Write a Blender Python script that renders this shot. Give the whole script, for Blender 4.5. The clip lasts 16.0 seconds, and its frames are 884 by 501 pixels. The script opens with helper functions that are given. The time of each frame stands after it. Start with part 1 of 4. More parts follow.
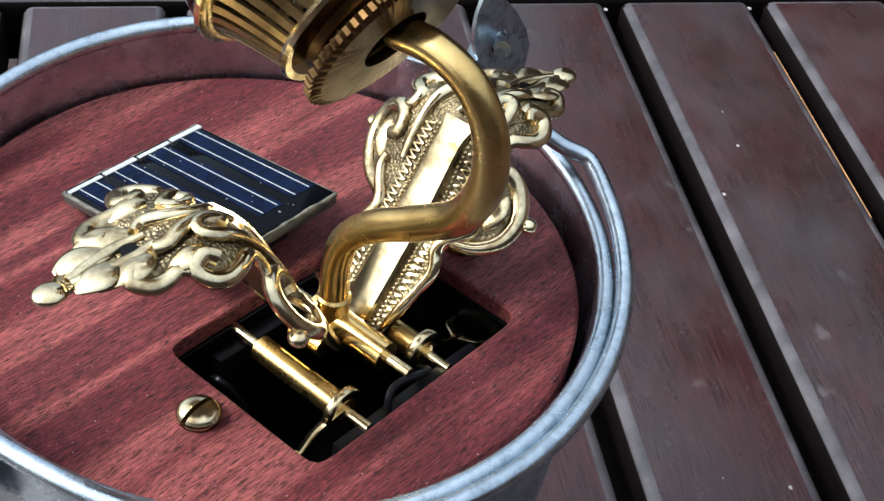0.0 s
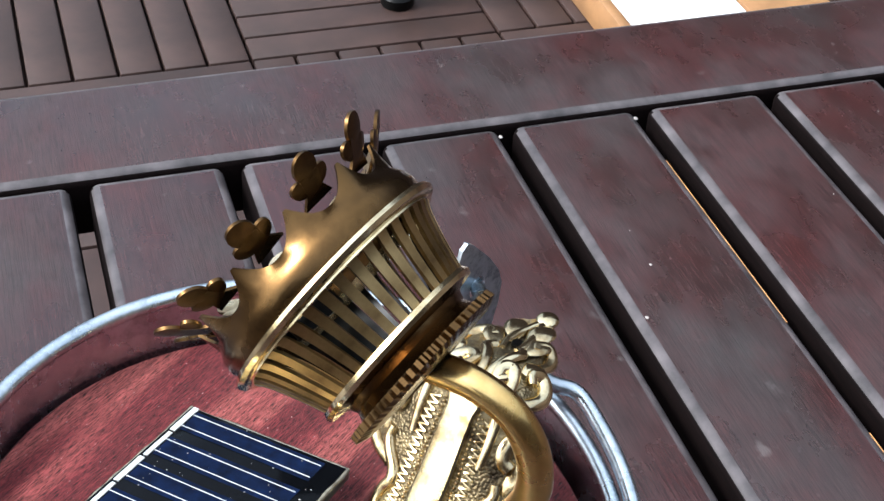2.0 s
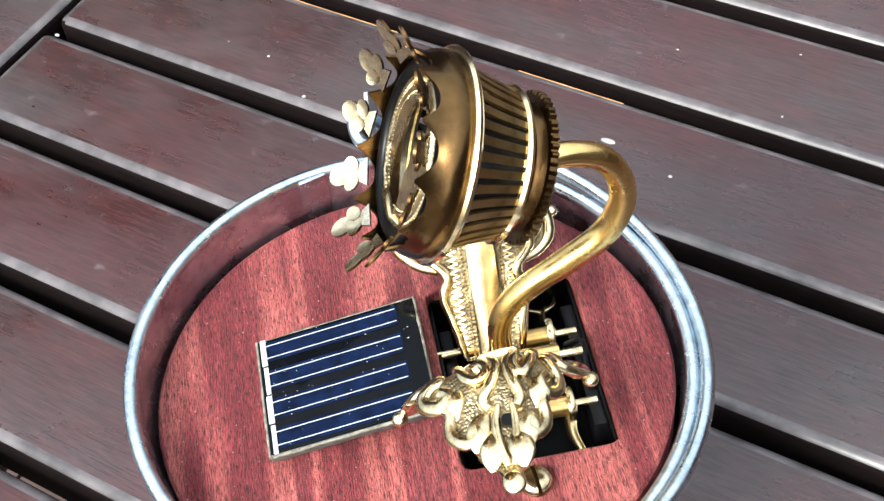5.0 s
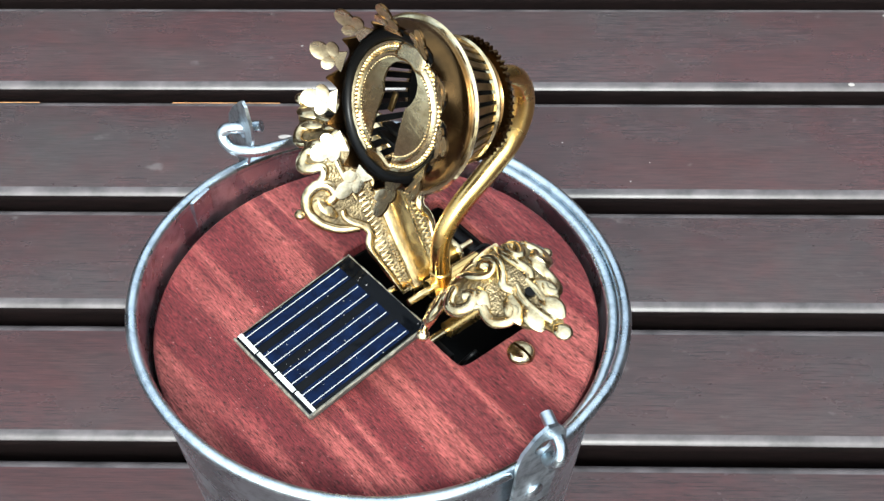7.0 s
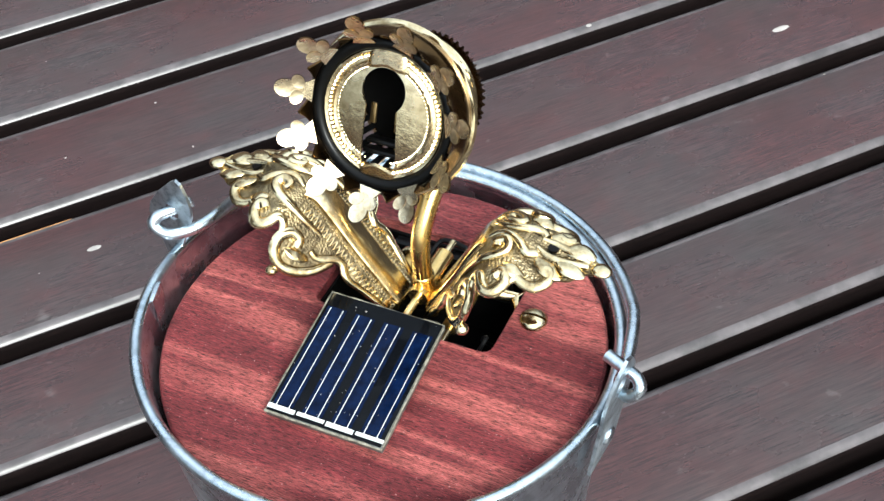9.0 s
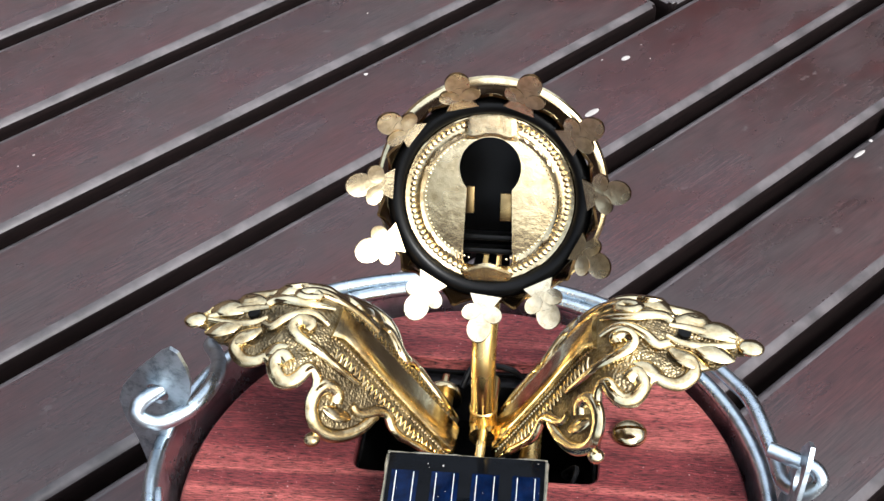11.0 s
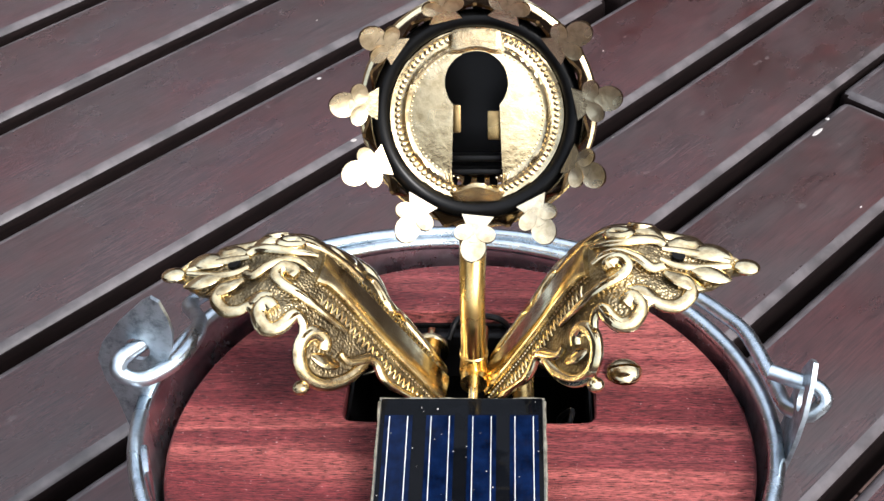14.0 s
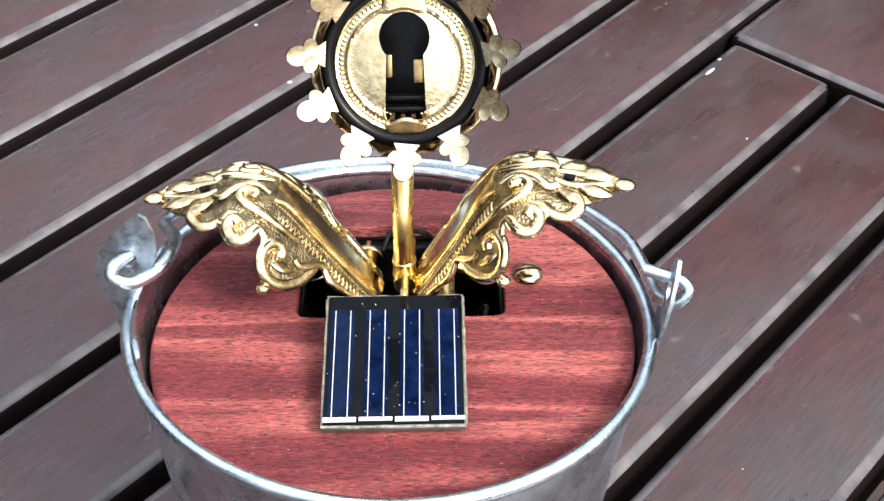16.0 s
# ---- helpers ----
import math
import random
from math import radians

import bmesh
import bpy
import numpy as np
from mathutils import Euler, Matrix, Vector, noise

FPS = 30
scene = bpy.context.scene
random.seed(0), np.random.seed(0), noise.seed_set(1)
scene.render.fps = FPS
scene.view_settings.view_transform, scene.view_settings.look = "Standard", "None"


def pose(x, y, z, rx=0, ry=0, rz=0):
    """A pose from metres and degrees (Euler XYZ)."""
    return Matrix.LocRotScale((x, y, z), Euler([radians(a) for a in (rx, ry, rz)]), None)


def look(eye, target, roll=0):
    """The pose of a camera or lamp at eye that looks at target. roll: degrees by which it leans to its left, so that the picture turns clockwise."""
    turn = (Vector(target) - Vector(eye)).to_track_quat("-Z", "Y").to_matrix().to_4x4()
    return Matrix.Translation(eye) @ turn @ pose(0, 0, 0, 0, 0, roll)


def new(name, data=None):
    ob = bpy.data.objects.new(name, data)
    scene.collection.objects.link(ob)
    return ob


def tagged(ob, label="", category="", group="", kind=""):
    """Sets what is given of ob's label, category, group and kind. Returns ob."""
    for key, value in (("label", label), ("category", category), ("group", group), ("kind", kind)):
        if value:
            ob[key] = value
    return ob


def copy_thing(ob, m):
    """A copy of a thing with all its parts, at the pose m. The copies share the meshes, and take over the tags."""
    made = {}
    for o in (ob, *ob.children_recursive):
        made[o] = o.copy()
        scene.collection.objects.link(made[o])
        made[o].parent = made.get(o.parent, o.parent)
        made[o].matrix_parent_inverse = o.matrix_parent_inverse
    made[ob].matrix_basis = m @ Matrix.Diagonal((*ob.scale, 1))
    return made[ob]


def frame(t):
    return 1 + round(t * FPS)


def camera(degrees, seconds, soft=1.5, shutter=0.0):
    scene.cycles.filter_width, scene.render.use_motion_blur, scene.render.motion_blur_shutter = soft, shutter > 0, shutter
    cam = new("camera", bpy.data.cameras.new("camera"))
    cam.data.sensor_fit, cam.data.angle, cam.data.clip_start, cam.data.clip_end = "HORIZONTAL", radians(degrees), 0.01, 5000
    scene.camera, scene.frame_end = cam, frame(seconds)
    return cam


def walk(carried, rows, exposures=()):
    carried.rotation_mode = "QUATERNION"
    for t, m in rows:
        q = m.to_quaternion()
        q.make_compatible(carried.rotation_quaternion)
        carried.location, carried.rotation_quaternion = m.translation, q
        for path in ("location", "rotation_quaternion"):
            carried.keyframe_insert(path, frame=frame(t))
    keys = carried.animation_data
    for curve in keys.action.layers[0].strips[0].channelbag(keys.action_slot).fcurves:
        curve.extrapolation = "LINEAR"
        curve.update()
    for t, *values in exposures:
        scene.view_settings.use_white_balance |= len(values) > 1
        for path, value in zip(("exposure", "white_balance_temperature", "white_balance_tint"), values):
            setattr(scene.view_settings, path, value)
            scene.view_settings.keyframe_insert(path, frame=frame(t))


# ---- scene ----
cam = camera(34.43, 16.0, soft=1.45)
PATH = [
    (0.0, (0.1510, 0.1510, 0.3483), (-0.0201, 0.0248, 0.1660), 6.43),
    (0.5, (0.1489, 0.1434, 0.3574), (-0.0240, 0.0184, 0.1762), 6.83),
    (1.0, (0.1471, 0.1322, 0.3705), (-0.0298, 0.0113, 0.1902), 8.16),
    (1.5, (0.1493, 0.1285, 0.3822), (-0.0331, 0.0111, 0.2051), 6.22),
    (2.0, (0.1519, 0.1117, 0.3890), (-0.0391, 0.0047, 0.2144), 3.88),
    (2.5, (0.1634, 0.1001, 0.4143), (-0.0338, 0.0092, 0.2376), 0.92),
    (3.0, (0.1666, 0.0774, 0.4128), (-0.0369, 0.0041, 0.2350), -0.87),
    (3.5, (0.1665, 0.0501, 0.4146), (-0.0341, 0.0002, 0.2258), -2.83),
    (4.0, (0.1893, 0.0427, 0.4313), (-0.0043, 0.0099, 0.2318), -6.93),
    (4.5, (0.2118, 0.0253, 0.4396), (0.0231, 0.0121, 0.2331), -9.03),
    (7.0, (0.2143, -0.1535, 0.4881), (0.0717, -0.0401, 0.2755), -1.32),
    (7.5, (0.1750, -0.1790, 0.4819), (0.0512, -0.0442, 0.2700), 0.34),
    (8.0, (0.1572, -0.2041, 0.4774), (0.0477, -0.0533, 0.2685), -0.01),
    (8.5, (0.1531, -0.2192, 0.4787), (0.0525, -0.0614, 0.2704), -2.95),
    (9.0, (0.1407, -0.2296, 0.4800), (0.0507, -0.0635, 0.2733), -4.25),
    (9.5, (0.0751, -0.2340, 0.4825), (0.0200, -0.0551, 0.2742), -0.91),
    (12.0, (0.0102, -0.2068, 0.3784), (-0.0087, 0.0130, 0.2061), 0.86),
    (12.5, (0.0097, -0.2092, 0.3806), (-0.0077, 0.0111, 0.2086), 0.73),
    (13.0, (0.0078, -0.2126, 0.3831), (-0.0072, 0.0064, 0.2093), 0.11),
    (13.5, (0.0061, -0.2170, 0.3862), (-0.0070, -0.0001, 0.2096), 0.16),
    (14.0, (0.0065, -0.2271, 0.3906), (-0.0051, -0.0106, 0.2134), -0.37),
    (14.5, (0.0061, -0.2390, 0.3947), (-0.0014, -0.0236, 0.2160), 0.05),
    (15.0, (0.0049, -0.2536, 0.4024), (0.0022, -0.0427, 0.2182), 0.85),
    (15.5, (0.0046, -0.2697, 0.4147), (0.0059, -0.0610, 0.2280), 1.28),
    (16.0, (0.0066, -0.2828, 0.4305), (0.0099, -0.0736, 0.2444), 1.46),
]
EXPOSURES = [(0.0, 0.52, 5800, 5), (1.0, 0.40, 5800, 5), (2.0, 0.88, 5900, 7), (3.0, 1.38, 6100, 7), (4.5, 1.44, 6200, 5), (7.0, 1.05, 6020, 1), (9.5, 1.0, 6060, 2), (12.0, 0.92, 6180, 11), (14.5, 0.96, 6200, 10), (16.0, 1.38, 6250, 7)]
walk(cam, [(t, look(eye, target, roll)) for t, eye, target, roll in PATH], EXPOSURES)

# ---- world and light ----
world = bpy.data.worlds.new("sky")
scene.world = world
world.use_nodes = True
wn = world.node_tree
sky = wn.nodes.new("ShaderNodeTexSky")
sky.sky_type = "NISHITA"
sky.sun_disc = False
sky.dust_density, sky.air_density = 5.0, 1.0
SUN_AZIMUTH, SUN_HEIGHT = radians(135), radians(44)
sky.sun_elevation, sky.sun_rotation = SUN_HEIGHT, SUN_AZIMUTH
wn.nodes["Background"].inputs[1].default_value = 0.15
haze = wn.nodes.new("ShaderNodeHueSaturation")
haze.inputs["Saturation"].default_value = 0.62
wn.links.new(sky.outputs[0], haze.inputs["Color"])
overhead = wn.nodes.new("ShaderNodeTexCoord")
height = wn.nodes.new("ShaderNodeSeparateXYZ")
cloud = wn.nodes.new("ShaderNodeMapRange")
cloud.inputs["From Min"].default_value, cloud.inputs["From Max"].default_value = 0.35, 1.0
cloud.inputs["To Min"].default_value, cloud.inputs["To Max"].default_value = 0.0, 5.0
add_cloud = wn.nodes.new("ShaderNodeVectorMath")
wn.links.new(overhead.outputs["Generated"], height.inputs[0])
wn.links.new(height.outputs["Z"], cloud.inputs["Value"])
wn.links.new(haze.outputs[0], add_cloud.inputs[0])
wn.links.new(cloud.outputs[0], add_cloud.inputs[1])
wn.links.new(add_cloud.outputs[0], wn.nodes["Background"].inputs[0])
sun = bpy.data.lights.new("sun", "SUN")
sun.energy, sun.angle, sun.color = 2.2, radians(14), (1.0, 0.97, 0.92)
sun_ob = new("sun", sun)
sun_from = Vector((math.sin(SUN_AZIMUTH) * math.cos(SUN_HEIGHT), math.cos(SUN_AZIMUTH) * math.cos(SUN_HEIGHT), math.sin(SUN_HEIGHT)))
sun_ob.matrix_world = look(sun_from * 5, (0, 0, 0))


# ---- materials ----
def material(name, color, rough=0.5, metal=0.0, gloss=0.5):
    m = bpy.data.materials.new(name)
    m.use_nodes = True
    b = m.node_tree.nodes["Principled BSDF"]
    b.inputs["Base Color"].default_value = (*color, 1)
    b.inputs["Roughness"].default_value = rough
    b.inputs["Metallic"].default_value = metal
    b.inputs["Specular IOR Level"].default_value = gloss
    return m, m.node_tree, b


def coords(nt, scale=(1, 1, 1), turn=(0, 0, 0), per_object=False):
    tc = nt.nodes.new("ShaderNodeTexCoord")
    mp = nt.nodes.new("ShaderNodeMapping")
    mp.inputs["Scale"].default_value = scale
    mp.inputs["Rotation"].default_value = turn
    nt.links.new(tc.outputs["Object"], mp.inputs[0])
    if per_object:
        info = nt.nodes.new("ShaderNodeObjectInfo")
        mul = nt.nodes.new("ShaderNodeMath")
        mul.operation = "MULTIPLY"
        mul.inputs[1].default_value = 37.0
        nt.links.new(info.outputs["Random"], mul.inputs[0])
        nt.links.new(mul.outputs[0], mp.inputs["Location"])
    return mp.outputs[0]


def noise_tex(nt, vec, scale, detail=6, rough=0.6):
    n = nt.nodes.new("ShaderNodeTexNoise")
    n.inputs["Scale"].default_value = scale
    n.inputs["Detail"].default_value = detail
    n.inputs["Roughness"].default_value = rough
    nt.links.new(vec, n.inputs["Vector"])
    return n.outputs["Fac"]


def ramp(nt, fac, stops):
    r = nt.nodes.new("ShaderNodeValToRGB")
    els = r.color_ramp.elements
    while len(els) < len(stops):
        els.new(0.5)
    for e, (p, c) in zip(els, stops):
        e.position, e.color = p, (*c, 1)
    nt.links.new(fac, r.inputs[0])
    return r.outputs[0]


def mix(nt, fac, a, b, kind="MIX"):
    m = nt.nodes.new("ShaderNodeMix")
    m.data_type, m.blend_type = "RGBA", kind
    for value, socket in ((fac, m.inputs[0]), (a, m.inputs[6]), (b, m.inputs[7])):
        if hasattr(value, "links"):
            nt.links.new(value, socket)
        else:
            socket.default_value = value if socket.type == "VALUE" else (*value, 1)
    return m.outputs[2]


def bump(nt, b, height, strength, distance):
    n = nt.nodes.new("ShaderNodeBump")
    n.inputs["Strength"].default_value = strength
    n.inputs["Distance"].default_value = distance
    nt.links.new(height, n.inputs["Height"])
    nt.links.new(n.outputs[0], b.inputs["Normal"])


def table_wood(name, side=False):
    m, nt, b = material(name, (0.06, 0.03, 0.03), 0.4, 0.0, 0.55)
    v = coords(nt, (1, 12, 12), per_object=True)
    fine = noise_tex(nt, v, 70, 9, 0.7)
    patches = noise_tex(nt, coords(nt, (1, 2.0, 2.0), per_object=True), 7, 8, 0.58)
    pores = noise_tex(nt, coords(nt, (1, 30, 30), per_object=True), 60, 4, 0.6)
    # sides near black: the shade of the gaps is put into the colour
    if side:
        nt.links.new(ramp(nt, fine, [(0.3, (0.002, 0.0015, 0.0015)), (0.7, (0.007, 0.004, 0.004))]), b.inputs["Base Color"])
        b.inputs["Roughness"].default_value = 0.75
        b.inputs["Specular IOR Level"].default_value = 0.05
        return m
    red = ramp(nt, fine, [(0.3, (0.020, 0.0075, 0.0075)), (0.55, (0.041, 0.0145, 0.0142)), (0.8, (0.063, 0.023, 0.0225))])
    grey = ramp(nt, fine, [(0.3, (0.022, 0.017, 0.017)), (0.7, (0.044, 0.037, 0.036))])
    blend = ramp(nt, patches, [(0.40, (0, 0, 0)), (0.68, (1, 1, 1))])
    col = mix(nt, blend, red, grey)
    mottle = noise_tex(nt, coords(nt, (1, 1.4, 1.4), per_object=True), 38, 7, 0.68)
    col = mix(nt, ramp(nt, mottle, [(0.50, (0, 0, 0)), (0.66, (0.34, 0.34, 0.34))]), col, (0.056, 0.0155, 0.0150))
    col = mix(nt, 0.7, col, ramp(nt, pores, [(0.38, (0.45, 0.42, 0.42)), (0.5, (1, 1, 1))]), "MULTIPLY")
    spots = noise_tex(nt, coords(nt, (1, 1.3, 1.3), per_object=True), 75, 3, 0.5)
    col = mix(nt, ramp(nt, spots, [(0.69, (0, 0, 0)), (0.78, (0.24, 0.24, 0.24))]), col, (0.20, 0.185, 0.18))
    nt.links.new(col, b.inputs["Base Color"])
    sheen = noise_tex(nt, coords(nt, (1, 1.6, 1.6), per_object=True), 16, 5, 0.6)
    nt.links.new(ramp(nt, sheen, [(0.36, (0.14, 0.14, 0.14)), (0.64, (0.50, 0.50, 0.50))]), b.inputs["Roughness"])
    bump(nt, b, pores, 0.2, 0.0006)
    return m


def lid_wood():
    m, nt, b = material("red_stained_wood", (0.25, 0.05, 0.05), 0.5, 0.0, 0.28)
    v = coords(nt, (1.6, 14, 8), (0, 0, radians(4)))
    fibre = noise_tex(nt, v, 225, 7, 0.8)
    v2 = coords(nt, (0.22, 3.4, 3), (0, 0, radians(5)))
    rings = noise_tex(nt, v2, 15, 4, 0.5)
    blot = noise_tex(nt, coords(nt, (1, 1.6, 1)), 45, 5, 0.65)
    specks = noise_tex(nt, coords(nt), 1500, 2, 0.5)
    tone = ramp(nt, rings, [(0.34, (0.113, 0.0175, 0.021)), (0.46, (0.162, 0.0275, 0.031)), (0.56, (0.365, 0.100, 0.088)), (0.60, (0.150, 0.0265, 0.030)), (0.70, (0.230, 0.054, 0.056))])
    coarse = noise_tex(nt, coords(nt, (1.0, 13, 8), (0, 0, radians(4))), 62, 5, 0.7)
    dark = ramp(nt, fibre, [(0.42, (0.07, 0.05, 0.06)), (0.485, (0.86, 0.86, 0.86)), (0.60, (1.55, 1.5, 1.5))])
    col = mix(nt, 1.0, tone, dark, "MULTIPLY")
    col = mix(nt, 0.55, col, ramp(nt, coarse, [(0.36, (0.30, 0.26, 0.28)), (0.50, (0.95, 0.95, 0.95)), (0.62, (1.35, 1.35, 1.35))]), "MULTIPLY")
    col = mix(nt, 0.55, col, ramp(nt, blot, [(0.3, (0.5, 0.45, 0.45)), (0.65, (1.2, 1.2, 1.2))]), "MULTIPLY")
    col = mix(nt, ramp(nt, specks, [(0.69, (0, 0, 0)), (0.76, (0.7, 0.7, 0.7))]), col, (0.7, 0.5, 0.48))
    nt.links.new(col, b.inputs["Base Color"])
    nt.links.new(ramp(nt, fibre, [(0.3, (0.62,) * 3), (0.7, (0.42,) * 3)]), b.inputs["Roughness"])
    bump(nt, b, fibre, 1.0, 0.0006)
    return m


def zinc(name, tint=(0.72, 0.77, 0.82), rough=0.28, stain=0.4):
    m, nt, b = material(name, tint, rough, 1.0)
    v = coords(nt)
    vo = nt.nodes.new("ShaderNodeTexVoronoi")
    vo.inputs["Scale"].default_value = 140
    nt.links.new(v, vo.inputs["Vector"])
    sp = ramp(nt, vo.outputs["Color"], [(0.0, tuple(c * 0.82 for c in tint)), (1.0, tint)])
    n = noise_tex(nt, v, 60, 6)
    stains = noise_tex(nt, v, 260, 7, 0.7)
    col = mix(nt, 0.6, sp, ramp(nt, n, [(0.3, (0.66, 0.70, 0.72)), (0.7, (1, 1, 1))]), "MULTIPLY")
    col = mix(nt, stain, col, ramp(nt, stains, [(0.36, (0.30, 0.33, 0.35)), (0.52, (0.95, 0.97, 0.98)), (0.66, (1.12, 1.12, 1.12))]), "MULTIPLY")
    nt.links.new(col, b.inputs["Base Color"])
    nt.links.new(ramp(nt, n, [(0.3, (rough - 0.08,) * 3), (0.7, (rough + 0.12,) * 3)]), b.inputs["Roughness"])
    bump(nt, b, stains, 0.25, 0.0004)
    return m


def brass(name, light, dark, rough, wear_at=0.5, scale=220, relief=0.1, cells=0.0):
    m, nt, b = material(name, light, rough, 1.0)
    v = coords(nt)
    n = noise_tex(nt, v, scale, 6, 0.65)
    n2 = noise_tex(nt, v, 55, 4, 0.6)
    nt.links.new(mix(nt, 0.5, ramp(nt, n, [(wear_at - 0.2, dark), (wear_at + 0.08, light)]), ramp(nt, n2, [(0.35, dark), (0.55, light)])), b.inputs["Base Color"])
    nt.links.new(ramp(nt, n2, [(0.35, (rough + 0.18,) * 3), (0.6, (rough,) * 3)]), b.inputs["Roughness"])
    if cells:
        vo = nt.nodes.new("ShaderNodeTexVoronoi")
        vo.inputs["Scale"].default_value = cells
        nt.links.new(v, vo.inputs["Vector"])
        inv = nt.nodes.new("ShaderNodeMath")
        inv.operation = "SUBTRACT"
        inv.inputs[0].default_value = 1.0
        nt.links.new(vo.outputs["Distance"], inv.inputs[1])
        bump(nt, b, inv.outputs[0], 0.6, 0.0005)
    else:
        bump(nt, b, n, relief, 0.0006)
    return m


def plain(name, color, rough, metal=0.0, var=0.25, scale=120, gloss=0.5):
    m, nt, b = material(name, color, rough, metal, gloss)
    n = noise_tex(nt, coords(nt), scale, 5)
    nt.links.new(ramp(nt, n, [(0.3, tuple(c * (1 - var) for c in color)), (0.7, tuple(c * (1 + var) for c in color))]), b.inputs["Base Color"])
    return m


WOOD = table_wood("weathered_hardwood")
WOOD_SIDE = table_wood("hardwood_gap_shade", True)
# paler than the slat tops: greying plus the sky's glint, painted in
WOOD_EDGE = plain("greyed_hardwood_edge_glint", (0.062, 0.054, 0.056), 0.34, 0.0, 0.6, 60, 0.48)
LID = lid_wood()
ZINC = zinc("galvanised_steel", (0.62, 0.68, 0.74), 0.26)
ZINC_EAR = zinc("dull_galvanised_sheet", (0.56, 0.62, 0.67), 0.42, 0.8)
ZINC_WIRE = zinc("galvanised_wire", (0.66, 0.74, 0.80), 0.26)
BRASS = brass("polished_brass", (0.92, 0.78, 0.48), (0.28, 0.19, 0.085), 0.09)
BRASS_PLATE = brass("bright_scratched_brass", (0.82, 0.68, 0.42), (0.36, 0.26, 0.125), 0.14, 0.46, 420, 0.3)
BRASS_PETAL = brass("pale_polished_brass", (0.95, 0.83, 0.58), (0.36, 0.25, 0.11), 0.17, 0.46, 480, 0.16)
BRASS_STEM = brass("bent_brass_tube", (0.80, 0.57, 0.23), (0.50, 0.31, 0.09), 0.17, scale=120, relief=0.06)
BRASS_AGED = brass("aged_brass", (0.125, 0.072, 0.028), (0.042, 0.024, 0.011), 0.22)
BRASS_CAGE = brass("worn_brass", (0.48, 0.34, 0.15), (0.15, 0.095, 0.04), 0.22)
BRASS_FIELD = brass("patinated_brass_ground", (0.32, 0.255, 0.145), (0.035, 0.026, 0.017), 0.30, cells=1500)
BLACK = plain("black_plastic", (0.004, 0.004, 0.0045), 0.35, gloss=0.16)
BLACK_MATT = plain("black_rubber_and_shade", (0.0022, 0.0022, 0.0022), 0.30, gloss=0.14)
CELL = plain("dark_blue_silicon", (0.0016, 0.0052, 0.021), 0.08, 0.0, 0.7, 220, 0.07)
BOARD = plain("black_panel_face", (0.0025, 0.003, 0.004), 0.07, 0.0, 0.3, 120, 0.07)
BEAD = plain("cloudy_yellowed_resin", (0.15, 0.14, 0.11), 0.22, 0.0, 0.6, 420)
RESIN = plain("resin_edge", (0.05, 0.052, 0.048), 0.3, 0.0, 0.4, 300)
SILVER = plain("silver_conductor", (0.75, 0.75, 0.72), 0.35, 0.6, 0.15, 500)
WALL_DARK = plain("dark_unseen_wall", (0.05, 0.035, 0.028), 0.7, 0.0, 0.3, 5)
DIRT = plain("dark_ground", (0.016, 0.008, 0.006), 0.8, 0.0, 0.4, 7, 0.1)
DECK = plain("deck_timber", (0.034, 0.017, 0.013), 0.6, 0.0, 0.55, 5)
PALE = plain("pale_paint", (0.8, 0.8, 0.82), 0.6, 0.0, 0.06, 6)
DUST = plain("pale_dust", (0.30, 0.28, 0.265), 0.85)
SUN_STRIP = plain("orange_sun_strip", (0.42, 0.20, 0.07), 0.5, 0.0, 0.5, 90)
AMBER = plain("amber_timber", (0.30, 0.16, 0.07), 0.5, 0.0, 0.3, 12)


# ---- building blocks ----
def mesh_of(bm, mat, smooth=40, name="mesh"):
    bmesh.ops.recalc_face_normals(bm, faces=bm.faces)
    me = bpy.data.meshes.new(name)
    bm.to_mesh(me)
    bm.free()
    me.materials.append(mat)
    if smooth:
        me.shade_smooth()
        me.set_sharp_from_angle(angle=radians(smooth))
    return me


def part(name, bm, mat, parent, label="", smooth=40):
    me = bm if isinstance(bm, bpy.types.Mesh) else mesh_of(bm, mat, smooth, name)
    ob = new(name, me)
    ob.parent = parent
    if label:
        tagged(ob, label)
    return ob


def thing(name, label, category, m=Matrix(), group="", kind=""):
    ob = new(name)
    ob.empty_display_size = 0.01
    ob.matrix_world = m
    return tagged(ob, label, category, group, kind)


def box(bm, x0, x1, y0, y1, z0, z1, bevel=0.0, segs=2):
    r = bmesh.ops.create_cube(bm, size=1, matrix=Matrix.LocRotScale(((x0 + x1) / 2, (y0 + y1) / 2, (z0 + z1) / 2), None, (x1 - x0, y1 - y0, z1 - z0)))
    if bevel:
        edges = list({e for v in r["verts"] for e in v.link_edges})
        bmesh.ops.bevel(bm, geom=edges, offset=bevel, segments=segs, affect="EDGES", profile=0.5)
    return bm


def lathe(bm, prof, seg=48, closed=True, shape=None):
    """Turn (r, z) points round z; shape(i, angle, r, z) may bend them."""
    rings = []
    for i, (r, z) in enumerate(prof):
        ring = []
        for k in range(seg):
            a = 2 * math.pi * k / seg
            rr, zz = shape(i, a, r, z) if shape else (r, z)
            ring.append(bm.verts.new((rr * math.cos(a), rr * math.sin(a), zz)))
        rings.append(ring)
    pairs = list(zip(rings, rings[1:]))
    if closed:
        pairs.append((rings[-1], rings[0]))
    for a, b in pairs:
        for k in range(seg):
            bm.faces.new((a[k], a[(k + 1) % seg], b[(k + 1) % seg], b[k]))
    return bm


